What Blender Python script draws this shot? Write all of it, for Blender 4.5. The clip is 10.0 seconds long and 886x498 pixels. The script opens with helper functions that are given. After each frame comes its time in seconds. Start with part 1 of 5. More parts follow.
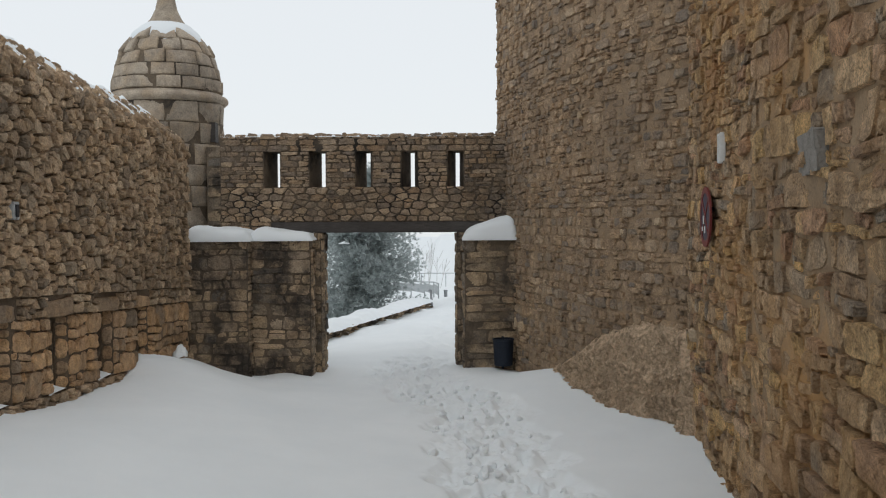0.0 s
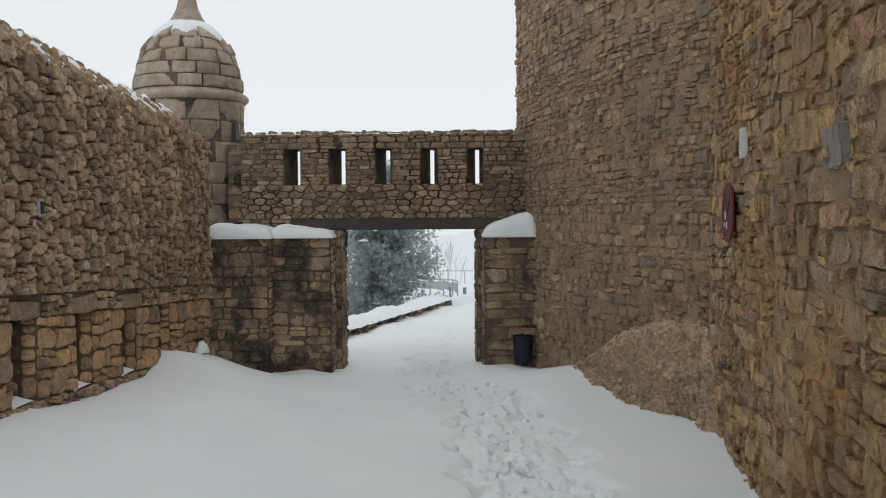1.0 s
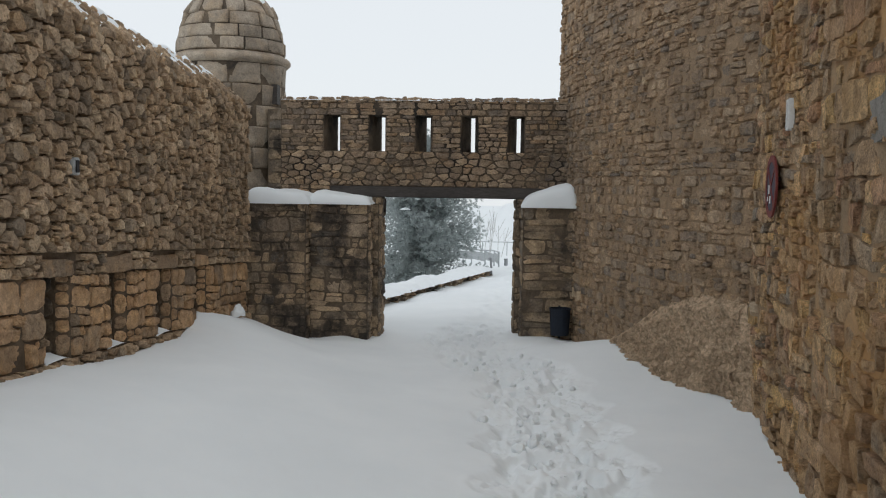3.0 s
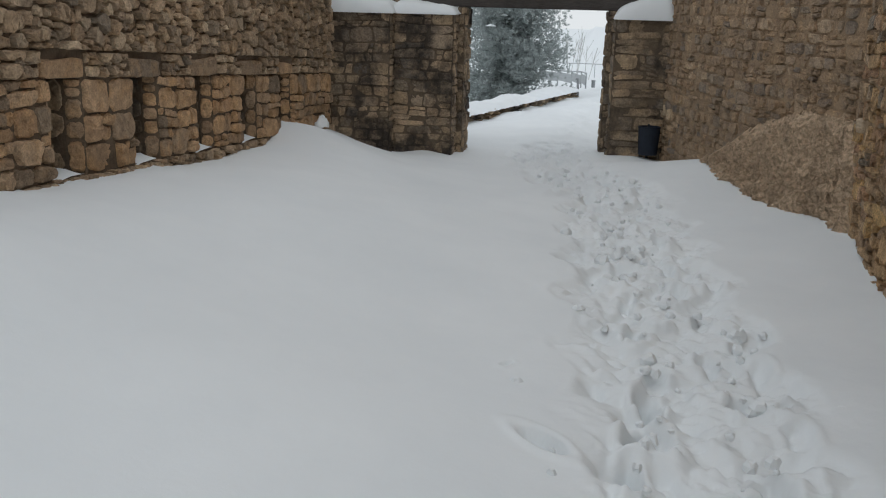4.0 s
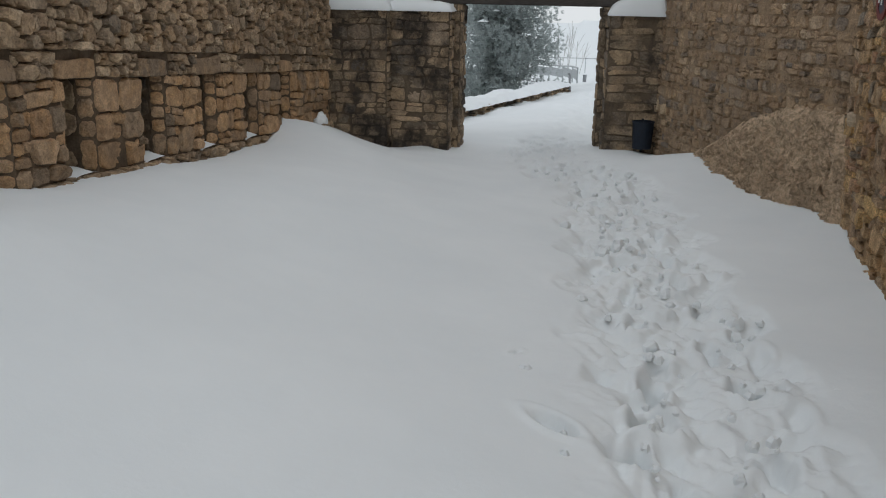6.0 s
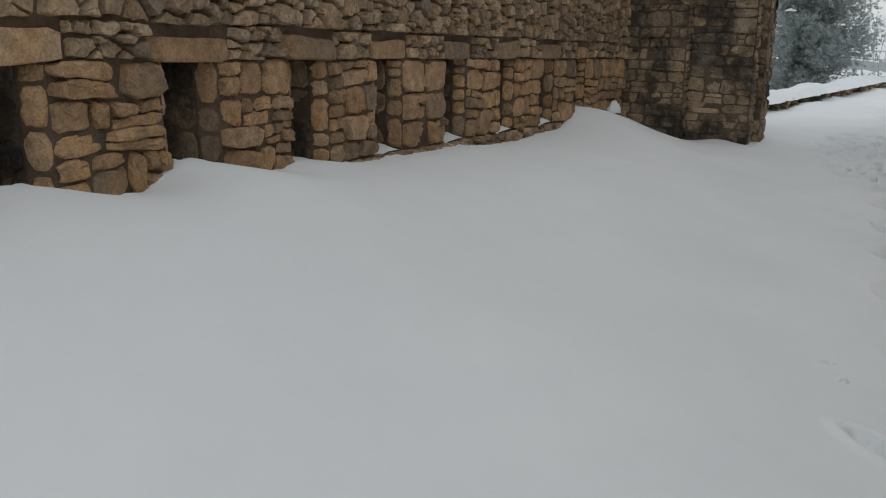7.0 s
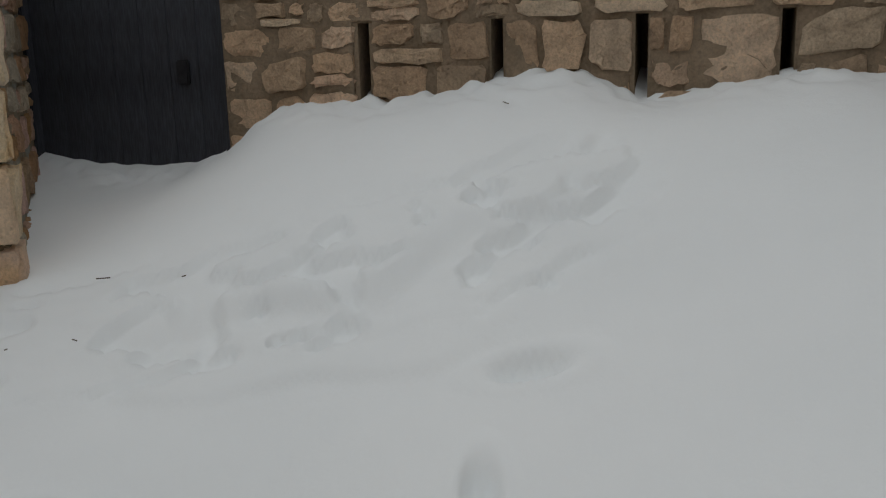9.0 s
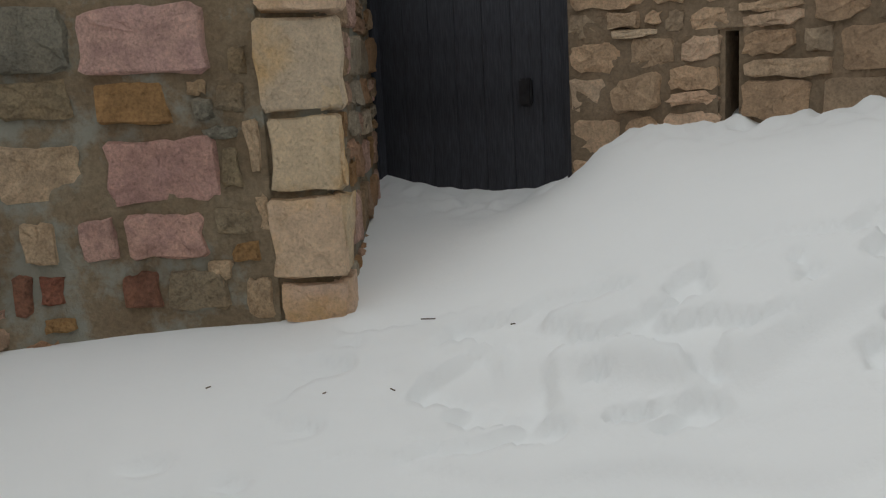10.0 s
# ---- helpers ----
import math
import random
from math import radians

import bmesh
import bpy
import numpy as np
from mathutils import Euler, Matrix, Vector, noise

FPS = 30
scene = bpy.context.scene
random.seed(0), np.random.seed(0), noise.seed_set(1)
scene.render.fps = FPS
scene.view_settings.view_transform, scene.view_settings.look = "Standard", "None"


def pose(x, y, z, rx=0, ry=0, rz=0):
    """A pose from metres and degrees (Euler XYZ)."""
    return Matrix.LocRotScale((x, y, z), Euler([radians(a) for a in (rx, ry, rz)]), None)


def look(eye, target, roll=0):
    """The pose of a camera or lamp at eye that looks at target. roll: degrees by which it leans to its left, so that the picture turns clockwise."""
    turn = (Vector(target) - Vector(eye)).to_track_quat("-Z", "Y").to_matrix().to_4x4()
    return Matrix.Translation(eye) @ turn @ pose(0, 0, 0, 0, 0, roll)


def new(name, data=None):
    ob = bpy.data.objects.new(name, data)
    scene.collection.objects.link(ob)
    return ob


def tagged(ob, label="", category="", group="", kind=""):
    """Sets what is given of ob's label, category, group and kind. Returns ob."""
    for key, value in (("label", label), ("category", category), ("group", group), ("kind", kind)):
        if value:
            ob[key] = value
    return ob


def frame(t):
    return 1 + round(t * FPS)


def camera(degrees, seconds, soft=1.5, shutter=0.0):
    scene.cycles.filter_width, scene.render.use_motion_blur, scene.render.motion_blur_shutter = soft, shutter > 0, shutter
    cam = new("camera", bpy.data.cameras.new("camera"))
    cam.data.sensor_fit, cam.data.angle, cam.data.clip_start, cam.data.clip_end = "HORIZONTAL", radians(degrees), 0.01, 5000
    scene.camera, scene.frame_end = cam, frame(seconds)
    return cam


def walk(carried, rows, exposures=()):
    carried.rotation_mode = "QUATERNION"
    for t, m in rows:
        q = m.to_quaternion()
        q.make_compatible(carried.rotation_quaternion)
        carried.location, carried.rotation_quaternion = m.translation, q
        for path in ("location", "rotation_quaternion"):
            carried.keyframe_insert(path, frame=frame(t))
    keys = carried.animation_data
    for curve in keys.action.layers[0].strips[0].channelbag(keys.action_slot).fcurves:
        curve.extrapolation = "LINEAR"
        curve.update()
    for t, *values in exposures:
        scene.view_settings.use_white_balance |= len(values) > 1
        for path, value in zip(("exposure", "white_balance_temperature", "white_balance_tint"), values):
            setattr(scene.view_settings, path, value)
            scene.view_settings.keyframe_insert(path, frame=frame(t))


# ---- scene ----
cam = camera(51.6, 10.0, soft=1.15)
PATH = [
    (0, (-0.179, -0.283, 1.813), (-0.186, 1.716, 1.742), -0.3),
    (0.5, (-0.196, -0.288, 1.797), (-0.226, 1.711, 1.726), -0.3),
    (1, (-0.196, -0.295, 1.8), (-0.243, 1.703, 1.725), -0.4),
    (1.5, (-0.198, -0.308, 1.801), (-0.298, 1.688, 1.719), -0.8),
    (2, (-0.197, -0.32, 1.794), (-0.312, 1.675, 1.707), -1.1),
    (2.2, (-0.189, -0.32, 1.792), (-0.307, 1.674, 1.702), -1.3),
    (3.3, (-0.088, -0.151, 1.752), (-0.239, 1.832, 1.539), 1.9),
    (3.5, (-0.082, -0.147, 1.722), (-0.239, 1.824, 1.421), 2.4),
    (4, (-0.143, -0.095, 1.637), (-0.447, 1.813, 1.121), 1.5),
    (4.5, (-0.192, -0.168, 1.666), (-0.479, 1.74, 1.142), 1.1),
    (5, (-0.209, -0.227, 1.677), (-0.494, 1.683, 1.155), 0.8),
    (6.5, (-0.219, -0.262, 1.642), (-0.512, 1.644, 1.109), 1.7),
    (6.8, (-0.265, -0.207, 1.585), (-0.821, 1.639, 1.05), 1.3),
    (6.9, (-0.289, -0.188, 1.584), (-0.991, 1.613, 1.069), -0.4),
    (7, (-0.346, -0.18, 1.586), (-1.191, 1.549, 1.039), 0.4),
    (7.2, (-0.568, -0.209, 1.573), (-1.703, 1.34, 1.012), 0.5),
    (7.5, (-0.563, -0.269, 1.535), (-2.24, 0.674, 0.991), -0.9),
    (7.7, (-0.588, -0.33, 1.52), (-2.43, 0.236, 0.984), -0.0),
    (8, (-0.603, -0.383, 1.547), (-2.526, -0.444, 0.999), 1.4),
    (8.2, (-0.626, -0.381, 1.538), (-2.483, -0.919, 1.026), 1.4),
    (8.3, (-0.625, -0.405, 1.509), (-2.426, -1.154, 1.065), 1.4),
    (8.6, (-0.607, -0.448, 1.476), (-2.122, -1.684, 1.057), 0.5),
    (9, (-0.646, -0.537, 1.477), (-1.696, -2.186, 1.051), -1.6),
    (9.3, (-0.713, -0.647, 1.528), (-1.518, -2.429, 1.108), -3.2),
    (9.5, (-0.747, -0.698, 1.502), (-1.428, -2.538, 1.114), -3.6),
    (10, (-0.771, -0.89, 1.474), (-1.159, -2.819, 1.112), -3.1),
]
walk(cam, [(t, look(eye, target, roll)) for t, eye, target, roll in PATH], [(0, 0.06, 6400, 10), (3, 0.05, 6350, 10), (4.5, -0.05, 6280, 10), (6.5, -0.08, 6330, 10), (7.5, -0.36, 6520, 10), (8.3, -0.40, 6560, 10), (9, -0.40, 6580, 10), (10, -0.03, 6700, 10)])

# ---- world and light: a white overcast sky in fog, with a faint wide sun ----
world = bpy.data.worlds.new("overcast")
scene.world = world
world.use_nodes = True
wn, wl = world.node_tree.nodes, world.node_tree.links
wn.clear()
sky = wn.new("ShaderNodeTexSky")
sky.sky_type, sky.sun_disc = "NISHITA", False
sky.sun_elevation, sky.sun_rotation = radians(71), radians(166)
bg_sky = wn.new("ShaderNodeBackground")
bg_sky.inputs[1].default_value = 0.012
bg_fog = wn.new("ShaderNodeBackground")
bg_fog.inputs[0].default_value = (0.765, 0.785, 0.788, 1)
bg_fog.inputs[1].default_value = 0.98
add = wn.new("ShaderNodeAddShader")
out = wn.new("ShaderNodeOutputWorld")
wl.new(sky.outputs[0], bg_sky.inputs[0])
wl.new(bg_sky.outputs[0], add.inputs[0])
wl.new(bg_fog.outputs[0], add.inputs[1])
wl.new(add.outputs[0], out.inputs[0])
sun = new("sun", bpy.data.lights.new("sun", "SUN"))
sun.data.energy, sun.data.angle, sun.data.color = 0.2, radians(40), (1.0, 0.96, 0.9)
sun.matrix_world = look((0.5, -1, 12), (-0.5, 3, 0))

# ---- materials ----


def ramp_node(nodes, stops):
    r = nodes.new("ShaderNodeValToRGB")
    r.color_ramp.interpolation = "LINEAR"
    el = r.color_ramp.elements
    while len(el) < len(stops):
        el.new(0.5)
    for e, (p, c) in zip(el, stops):
        e.position, e.color = p, (*c, 1)
    return r


def base_mat(name, rough):
    m = bpy.data.materials.new(name)
    m.use_nodes = True
    n, l = m.node_tree.nodes, m.node_tree.links
    b = n["Principled BSDF"]
    b.inputs["Roughness"].default_value = rough
    b.inputs["Specular IOR Level"].default_value = 0.3
    return m, n, l, b


def noise_tex(n, l, scale, detail=6, rough=0.6, stretch=None):
    tc = n.new("ShaderNodeTexCoord")
    t = n.new("ShaderNodeTexNoise")
    t.inputs["Scale"].default_value, t.inputs["Detail"].default_value, t.inputs["Roughness"].default_value = scale, detail, rough
    if stretch:
        mp = n.new("ShaderNodeMapping")
        mp.inputs["Scale"].default_value = stretch
        l.new(tc.outputs["Object"], mp.inputs[0])
        l.new(mp.outputs[0], t.inputs["Vector"])
    else:
        l.new(tc.outputs["Object"], t.inputs["Vector"])
    return t


def mix(n, l, kind, fac, a, b):
    m = n.new("ShaderNodeMix")
    m.data_type, m.blend_type = "RGBA", kind
    for sock, v in ((m.inputs[0], fac), (m.inputs[6], a), (m.inputs[7], b)):
        if isinstance(v, (int, float)):
            sock.default_value = v
        elif isinstance(v, tuple):
            sock.default_value = (*v, 1)
        else:
            l.new(v, sock)
    return m.outputs[2]


def bump(n, l, b, pairs):
    last = None
    for tex, strength, dist in pairs:
        k = n.new("ShaderNodeBump")
        k.inputs["Strength"].default_value, k.inputs["Distance"].default_value = strength, dist
        l.new(tex, k.inputs["Height"])
        if last:
            l.new(last, k.inputs["Normal"])
        last = k.outputs[0]
    l.new(last, b.inputs["Normal"])


def patches(n, l, col, tone, amount, scale, lo, hi):
    """Broad ragged patches of another tone that run over stones and mortar alike."""
    t = noise_tex(n, l, scale, 7, 0.68)
    r = ramp_node(n, [(lo, (0, 0, 0)), (hi, (amount,) * 3)])
    l.new(t.outputs[0], r.inputs[0])
    return mix(n, l, "MIX", r.outputs[0], col, tone)


def stone_mat(name, palette, stain=(0.05, 0.045, 0.04), stain_amount=0.45, grain=1.0, bump_amount=0.7, contrast=0.75, tint=(0.32, 0.20, 0.09), tint_amount=0.35, patch=None):
    """Stone whose colour differs from piece to piece, with grain, veins and dark weathering."""
    m, n, l, b = base_mat(name, 0.9)
    info, geo = n.new("ShaderNodeObjectInfo"), n.new("ShaderNodeNewGeometry")
    s = n.new("ShaderNodeMath")
    s.operation = "ADD"
    l.new(info.outputs["Random"], s.inputs[0])
    l.new(geo.outputs["Random Per Island"], s.inputs[1])
    f = n.new("ShaderNodeMath")
    f.operation = "FRACT"
    l.new(s.outputs[0], f.inputs[0])
    r = ramp_node(n, [(i / (len(palette) - 1), c) for i, c in enumerate(palette)])
    l.new(f.outputs[0], r.inputs[0])
    grit = noise_tex(n, l, 55 * grain, 8, 0.7)
    blot = noise_tex(n, l, 9 * grain, 5, 0.6)
    big = noise_tex(n, l, 1.1, 5, 0.65)
    gr = ramp_node(n, [(0.28, (0.30, 0.28, 0.27)), (0.52, (1, 1, 1)), (0.75, (1.5, 1.45, 1.36))])
    l.new(grit.outputs[0], gr.inputs[0])
    hue = noise_tex(n, l, 4.5, 4, 0.6)
    hr = ramp_node(n, [(0.48, (0, 0, 0)), (0.66, (tint_amount,) * 3)])
    l.new(hue.outputs[0], hr.inputs[0])
    col = mix(n, l, "MIX", hr.outputs[0], r.outputs[0], tint)
    col = mix(n, l, "MULTIPLY", contrast, col, gr.outputs[0])
    bl = ramp_node(n, [(0.32, (0.42, 0.39, 0.37)), (0.6, (1.2, 1.18, 1.14))])
    l.new(blot.outputs[0], bl.inputs[0])
    col = mix(n, l, "MULTIPLY", contrast * 0.8, col, bl.outputs[0])
    st = ramp_node(n, [(0.45, (0, 0, 0)), (0.7, (stain_amount,) * 3)])
    l.new(big.outputs[0], st.inputs[0])
    col = mix(n, l, "MIX", st.outputs[0], col, stain)
    if patch:
        col = patches(n, l, col, *patch)
    l.new(col, b.inputs["Base Color"])
    bump(n, l, b, [(blot.outputs[0], bump_amount, 0.05), (grit.outputs[0], bump_amount, 0.022)])
    return m


def mortar_mat(name, a, c, patch=None):
    m, n, l, b = base_mat(name, 0.95)
    t, g = noise_tex(n, l, 6, 6), noise_tex(n, l, 70, 6, 0.7)
    r = ramp_node(n, [(0.3, a), (0.7, c)])
    l.new(t.outputs[0], r.inputs[0])
    gr = ramp_node(n, [(0.3, (0.6, 0.6, 0.6)), (0.65, (1.1, 1.1, 1.1))])
    l.new(g.outputs[0], gr.inputs[0])
    col = mix(n, l, "MULTIPLY", 0.8, r.outputs[0], gr.outputs[0])
    if patch:
        col = patches(n, l, col, *patch)
    l.new(col, b.inputs["Base Color"])
    bump(n, l, b, [(t.outputs[0], 0.6, 0.05), (g.outputs[0], 0.7, 0.012)])
    return m


def plain_mat(name, col, rough=0.6, metal=0.0, var=0.25, scale=30, relief=0.15):
    m, n, l, b = base_mat(name, rough)
    b.inputs["Metallic"].default_value = metal
    t = noise_tex(n, l, scale, 6)
    r = ramp_node(n, [(0.3, tuple(v * (1 - var) for v in col)), (0.7, tuple(min(1, v * (1 + var)) for v in col))])
    l.new(t.outputs[0], r.inputs[0])
    l.new(r.outputs[0], b.inputs["Base Color"])
    bump(n, l, b, [(t.outputs[0], relief, 0.005)])
    return m


def wood_mat(name, col, stretch):
    m, n, l, b = base_mat(name, 0.7)
    t, g = noise_tex(n, l, 14, 8, 0.65, stretch), noise_tex(n, l, 3, 4)
    r = ramp_node(n, [(0.3, tuple(v * 0.55 for v in col)), (0.7, tuple(v * 1.35 for v in col))])
    l.new(t.outputs[0], r.inputs[0])
    gr = ramp_node(n, [(0.3, (0.7, 0.7, 0.7)), (0.7, (1.15, 1.15, 1.15))])
    l.new(g.outputs[0], gr.inputs[0])
    l.new(mix(n, l, "MULTIPLY", 0.8, r.outputs[0], gr.outputs[0]), b.inputs["Base Color"])
    bump(n, l, b, [(t.outputs[0], 0.5, 0.01)])
    return m


def snow_mat():
    m, n, l, b = base_mat("snow", 0.75)
    big, fine, clump = noise_tex(n, l, 0.9, 4), noise_tex(n, l, 160, 4, 0.7), noise_tex(n, l, 14, 5)
    r = ramp_node(n, [(0.3, (0.765, 0.80, 0.815)), (0.7, (0.825, 0.855, 0.865))])
    l.new(big.outputs[0], r.inputs[0])
    l.new(r.outputs[0], b.inputs["Base Color"])
    b.inputs["Subsurface Weight"].default_value = 0.0
    bump(n, l, b, [(clump.outputs[0], 0.15, 0.02), (fine.outputs[0], 0.2, 0.004)])
    return m


SNOW = snow_mat()
STONE_WEST = stone_mat("tan_rubble_stone", [(0.360, 0.263, 0.171), (0.652, 0.492, 0.338), (0.501, 0.363, 0.239), (0.279, 0.224, 0.167), (0.745, 0.582, 0.406), (0.442, 0.313, 0.198), (0.606, 0.464, 0.322), (0.407, 0.313, 0.224)])
STONE_BLOCK = stone_mat("tan_block_stone", [(0.455, 0.296, 0.168), (0.673, 0.446, 0.255), (0.564, 0.373, 0.218), (0.273, 0.214, 0.155), (0.673, 0.473, 0.300), (0.510, 0.323, 0.182)], grain=1.6, contrast=0.65, stain_amount=0.5, tint=(0.62, 0.37, 0.17), tint_amount=0.55)
STONE_GATE = stone_mat("brown_gate_stone", [(0.269, 0.202, 0.141), (0.444, 0.343, 0.242), (0.349, 0.262, 0.188), (0.228, 0.188, 0.155), (0.564, 0.430, 0.296), (0.376, 0.262, 0.168), (0.309, 0.249, 0.195)])
STONE_PIER_JAMB_SHADE = stone_mat("wet_pier_and_shaded_jamb_stone", [(0.296, 0.242, 0.179), (0.515, 0.390, 0.257), (0.211, 0.185, 0.156), (0.624, 0.468, 0.312), (0.328, 0.265, 0.203)], (0.02, 0.02, 0.022), 0.6, patch=((0.022, 0.021, 0.022), 0.85, 1.6, 0.47, 0.6))
STONE_TOWER = stone_mat("brown_tower_stone", [(0.396, 0.281, 0.182), (0.506, 0.363, 0.237), (0.440, 0.314, 0.204), (0.341, 0.275, 0.209), (0.572, 0.429, 0.292), (0.418, 0.292, 0.187), (0.473, 0.341, 0.226), (0.264, 0.226, 0.193)], patch=((0.25, 0.20, 0.155), 0.5, 0.8, 0.48, 0.66))
OCHRE = ((0.52, 0.285, 0.105), 0.75, 0.75, 0.46, 0.62)
STONE_NEAR = stone_mat("ochre_wall_stone", [(0.560, 0.403, 0.251), (0.756, 0.511, 0.276), (0.560, 0.416, 0.276), (0.378, 0.329, 0.270), (0.673, 0.484, 0.307), (0.587, 0.416, 0.263), (0.800, 0.538, 0.251), (0.657, 0.497, 0.338), (0.587, 0.349, 0.213), (0.476, 0.349, 0.239)], tint=(0.50, 0.29, 0.12), tint_amount=0.4, contrast=1.0, bump_amount=1.0, grain=1.3, patch=((0.52, 0.285, 0.105), 0.45, 0.75, 0.46, 0.62))
STONE_BACK = stone_mat("pink_tan_limestone", [(0.691, 0.486, 0.324), (0.799, 0.594, 0.410), (0.626, 0.432, 0.281), (0.475, 0.367, 0.259), (0.800, 0.637, 0.464), (0.734, 0.508, 0.356)], stain_amount=0.3, grain=2.2, contrast=0.5, tint=(0.40, 0.30, 0.2))
STONE_FRONT = stone_mat("mixed_pink_and_ochre_stone", [(0.62, 0.40, 0.33), (0.46, 0.33, 0.21), (0.66, 0.44, 0.38), (0.42, 0.24, 0.11), (0.33, 0.30, 0.24), (0.62, 0.51, 0.38)], stain_amount=0.2, grain=2.2, contrast=0.55)
FRONT_TONES = {
    "green_grey": stone_mat("green_grey_stone", [(0.25, 0.245, 0.20), (0.31, 0.29, 0.235)], stain_amount=0.3, grain=2.0, contrast=0.6, tint_amount=0.1),
    "pink": stone_mat("pink_sandstone", [(0.64, 0.40, 0.33), (0.68, 0.45, 0.39), (0.60, 0.36, 0.31)], stain_amount=0.15, grain=2.2, contrast=0.55, tint=(0.46, 0.28, 0.30), tint_amount=0.4),
    "olive": stone_mat("olive_brown_stone", [(0.33, 0.265, 0.17), (0.39, 0.31, 0.20), (0.30, 0.25, 0.18)], stain_amount=0.3, grain=2.0, contrast=0.6),
    "brown": stone_mat("rust_brown_stone", [(0.36, 0.205, 0.09), (0.44, 0.27, 0.12)], stain_amount=0.25, grain=1.6, contrast=0.6),
    "cream": stone_mat("cream_rough_stone", [(0.68, 0.52, 0.36), (0.60, 0.45, 0.30)], stain_amount=0.2, grain=2.2, contrast=0.6),
    "red": stone_mat("dark_red_stone", [(0.34, 0.13, 0.09), (0.30, 0.15, 0.10)], stain_amount=0.2, grain=2.0, contrast=0.6, tint_amount=0.15),
}
STONE_QUOIN = stone_mat("cream_quoin_stone", [(0.80, 0.60, 0.37), (0.78, 0.57, 0.43), (0.80, 0.63, 0.40), (0.70, 0.58, 0.44)], stain_amount=0.06, grain=2.2, contrast=0.35, tint=(0.72, 0.44, 0.16), tint_amount=0.6)
STONE_TURRET = stone_mat("grey_tan_ashlar", [(0.44, 0.375, 0.30), (0.52, 0.44, 0.35), (0.40, 0.345, 0.28), (0.48, 0.40, 0.31)], stain_amount=0.55, contrast=0.6)
PALE_TOWER = stone_mat("pale_tan_tower_stone", [(0.62, 0.49, 0.34), (0.55, 0.42, 0.28)], stain_amount=0.1, contrast=0.4, tint_amount=0.1)
MORTAR = mortar_mat("brown_mortar", (0.095, 0.07, 0.048), (0.20, 0.145, 0.098))
MORTAR_DARK = mortar_mat("dark_mortar", (0.13, 0.10, 0.072), (0.21, 0.16, 0.11), ((0.025, 0.024, 0.024), 0.8, 1.6, 0.47, 0.6))
MORTAR_TOWER = mortar_mat("ochre_brown_mortar", (0.29, 0.205, 0.13), (0.42, 0.30, 0.19))
MORTAR_NEAR = mortar_mat("ochre_lime_mortar", (0.28, 0.20, 0.125), (0.44, 0.31, 0.19), OCHRE)
MORTAR_GREY = mortar_mat("grey_green_mortar", (0.22, 0.16, 0.10), (0.30, 0.245, 0.17), ((0.30, 0.31, 0.27), 0.8, 3.5, 0.5, 0.58))
MORTAR_BACK = mortar_mat("tan_mortar", (0.20, 0.15, 0.10), (0.34, 0.255, 0.175))


def pitted_mat(name):
    """Crumbling render: lumps and dark pits."""
    m, n, l, b = base_mat(name, 0.95)
    tc = n.new("ShaderNodeTexCoord")
    vor = n.new("ShaderNodeTexVoronoi")
    vor.inputs["Scale"].default_value = 26
    warp = noise_tex(n, l, 9, 6, 0.7)
    mx = mix(n, l, "ADD", 0.12, tc.outputs["Object"], warp.outputs["Color"])
    l.new(mx, vor.inputs["Vector"])
    big, fine = noise_tex(n, l, 3.5, 6, 0.7), noise_tex(n, l, 60, 8, 0.75)
    r = ramp_node(n, [(0.1, (0.74, 0.58, 0.42)), (0.5, (0.64, 0.48, 0.335)), (0.95, (0.36, 0.26, 0.17))])
    l.new(vor.outputs["Distance"], r.inputs[0])
    br = ramp_node(n, [(0.35, (0.82, 0.79, 0.76)), (0.6, (1.2, 1.17, 1.13))])
    l.new(big.outputs[0], br.inputs[0])
    fr = ramp_node(n, [(0.3, (0.55, 0.53, 0.51)), (0.55, (1.25, 1.24, 1.22))])
    l.new(fine.outputs[0], fr.inputs[0])
    col = mix(n, l, "MULTIPLY", 0.8, r.outputs[0], br.outputs[0])
    l.new(mix(n, l, "MULTIPLY", 0.7, col, fr.outputs[0]), b.inputs["Base Color"])
    inv = n.new("ShaderNodeMath")
    inv.operation = "SUBTRACT"
    inv.inputs[0].default_value = 1.0
    l.new(vor.outputs["Distance"], inv.inputs[1])
    bump(n, l, b, [(inv.outputs[0], 1.0, 0.035), (fine.outputs[0], 0.8, 0.02)])
    return m


PLASTER = pitted_mat("rough_crumbling_render")
BEAM = wood_mat("dark_weathered_beam", (0.075, 0.066, 0.06), (1, 12, 12))
DOOR = wood_mat("blue_black_painted_planks", (0.046, 0.049, 0.06), (12, 12, 1))
METAL_BLUE = plain_mat("dark_blue_painted_metal", (0.012, 0.018, 0.03), 0.5)
METAL_DARK = plain_mat("dark_metal", (0.04, 0.04, 0.045), 0.5, 0.6)
METAL_GREY = plain_mat("grey_galvanised_metal", (0.42, 0.44, 0.45), 0.55, 0.2)
WHITE = plain_mat("white_enamel", (0.7, 0.7, 0.68), 0.45, var=0.1)
RED = plain_mat("red_enamel", (0.17, 0.035, 0.03), 0.5)
BLUE = plain_mat("faded_blue_enamel", (0.05, 0.05, 0.075), 0.5)
BARK = plain_mat("bark", (0.10, 0.075, 0.055), 0.9)
# far bark, twigs, posts and needles: fog haze painted in as pale grey
HAZE_BARK = plain_mat("haze_pale_bark", (0.36, 0.38, 0.38), 0.9)
TWIG = plain_mat("haze_grey_twig", (0.50, 0.49, 0.48), 0.9)
POST_GREY = plain_mat("haze_grey_post", (0.30, 0.31, 0.32), 0.7)
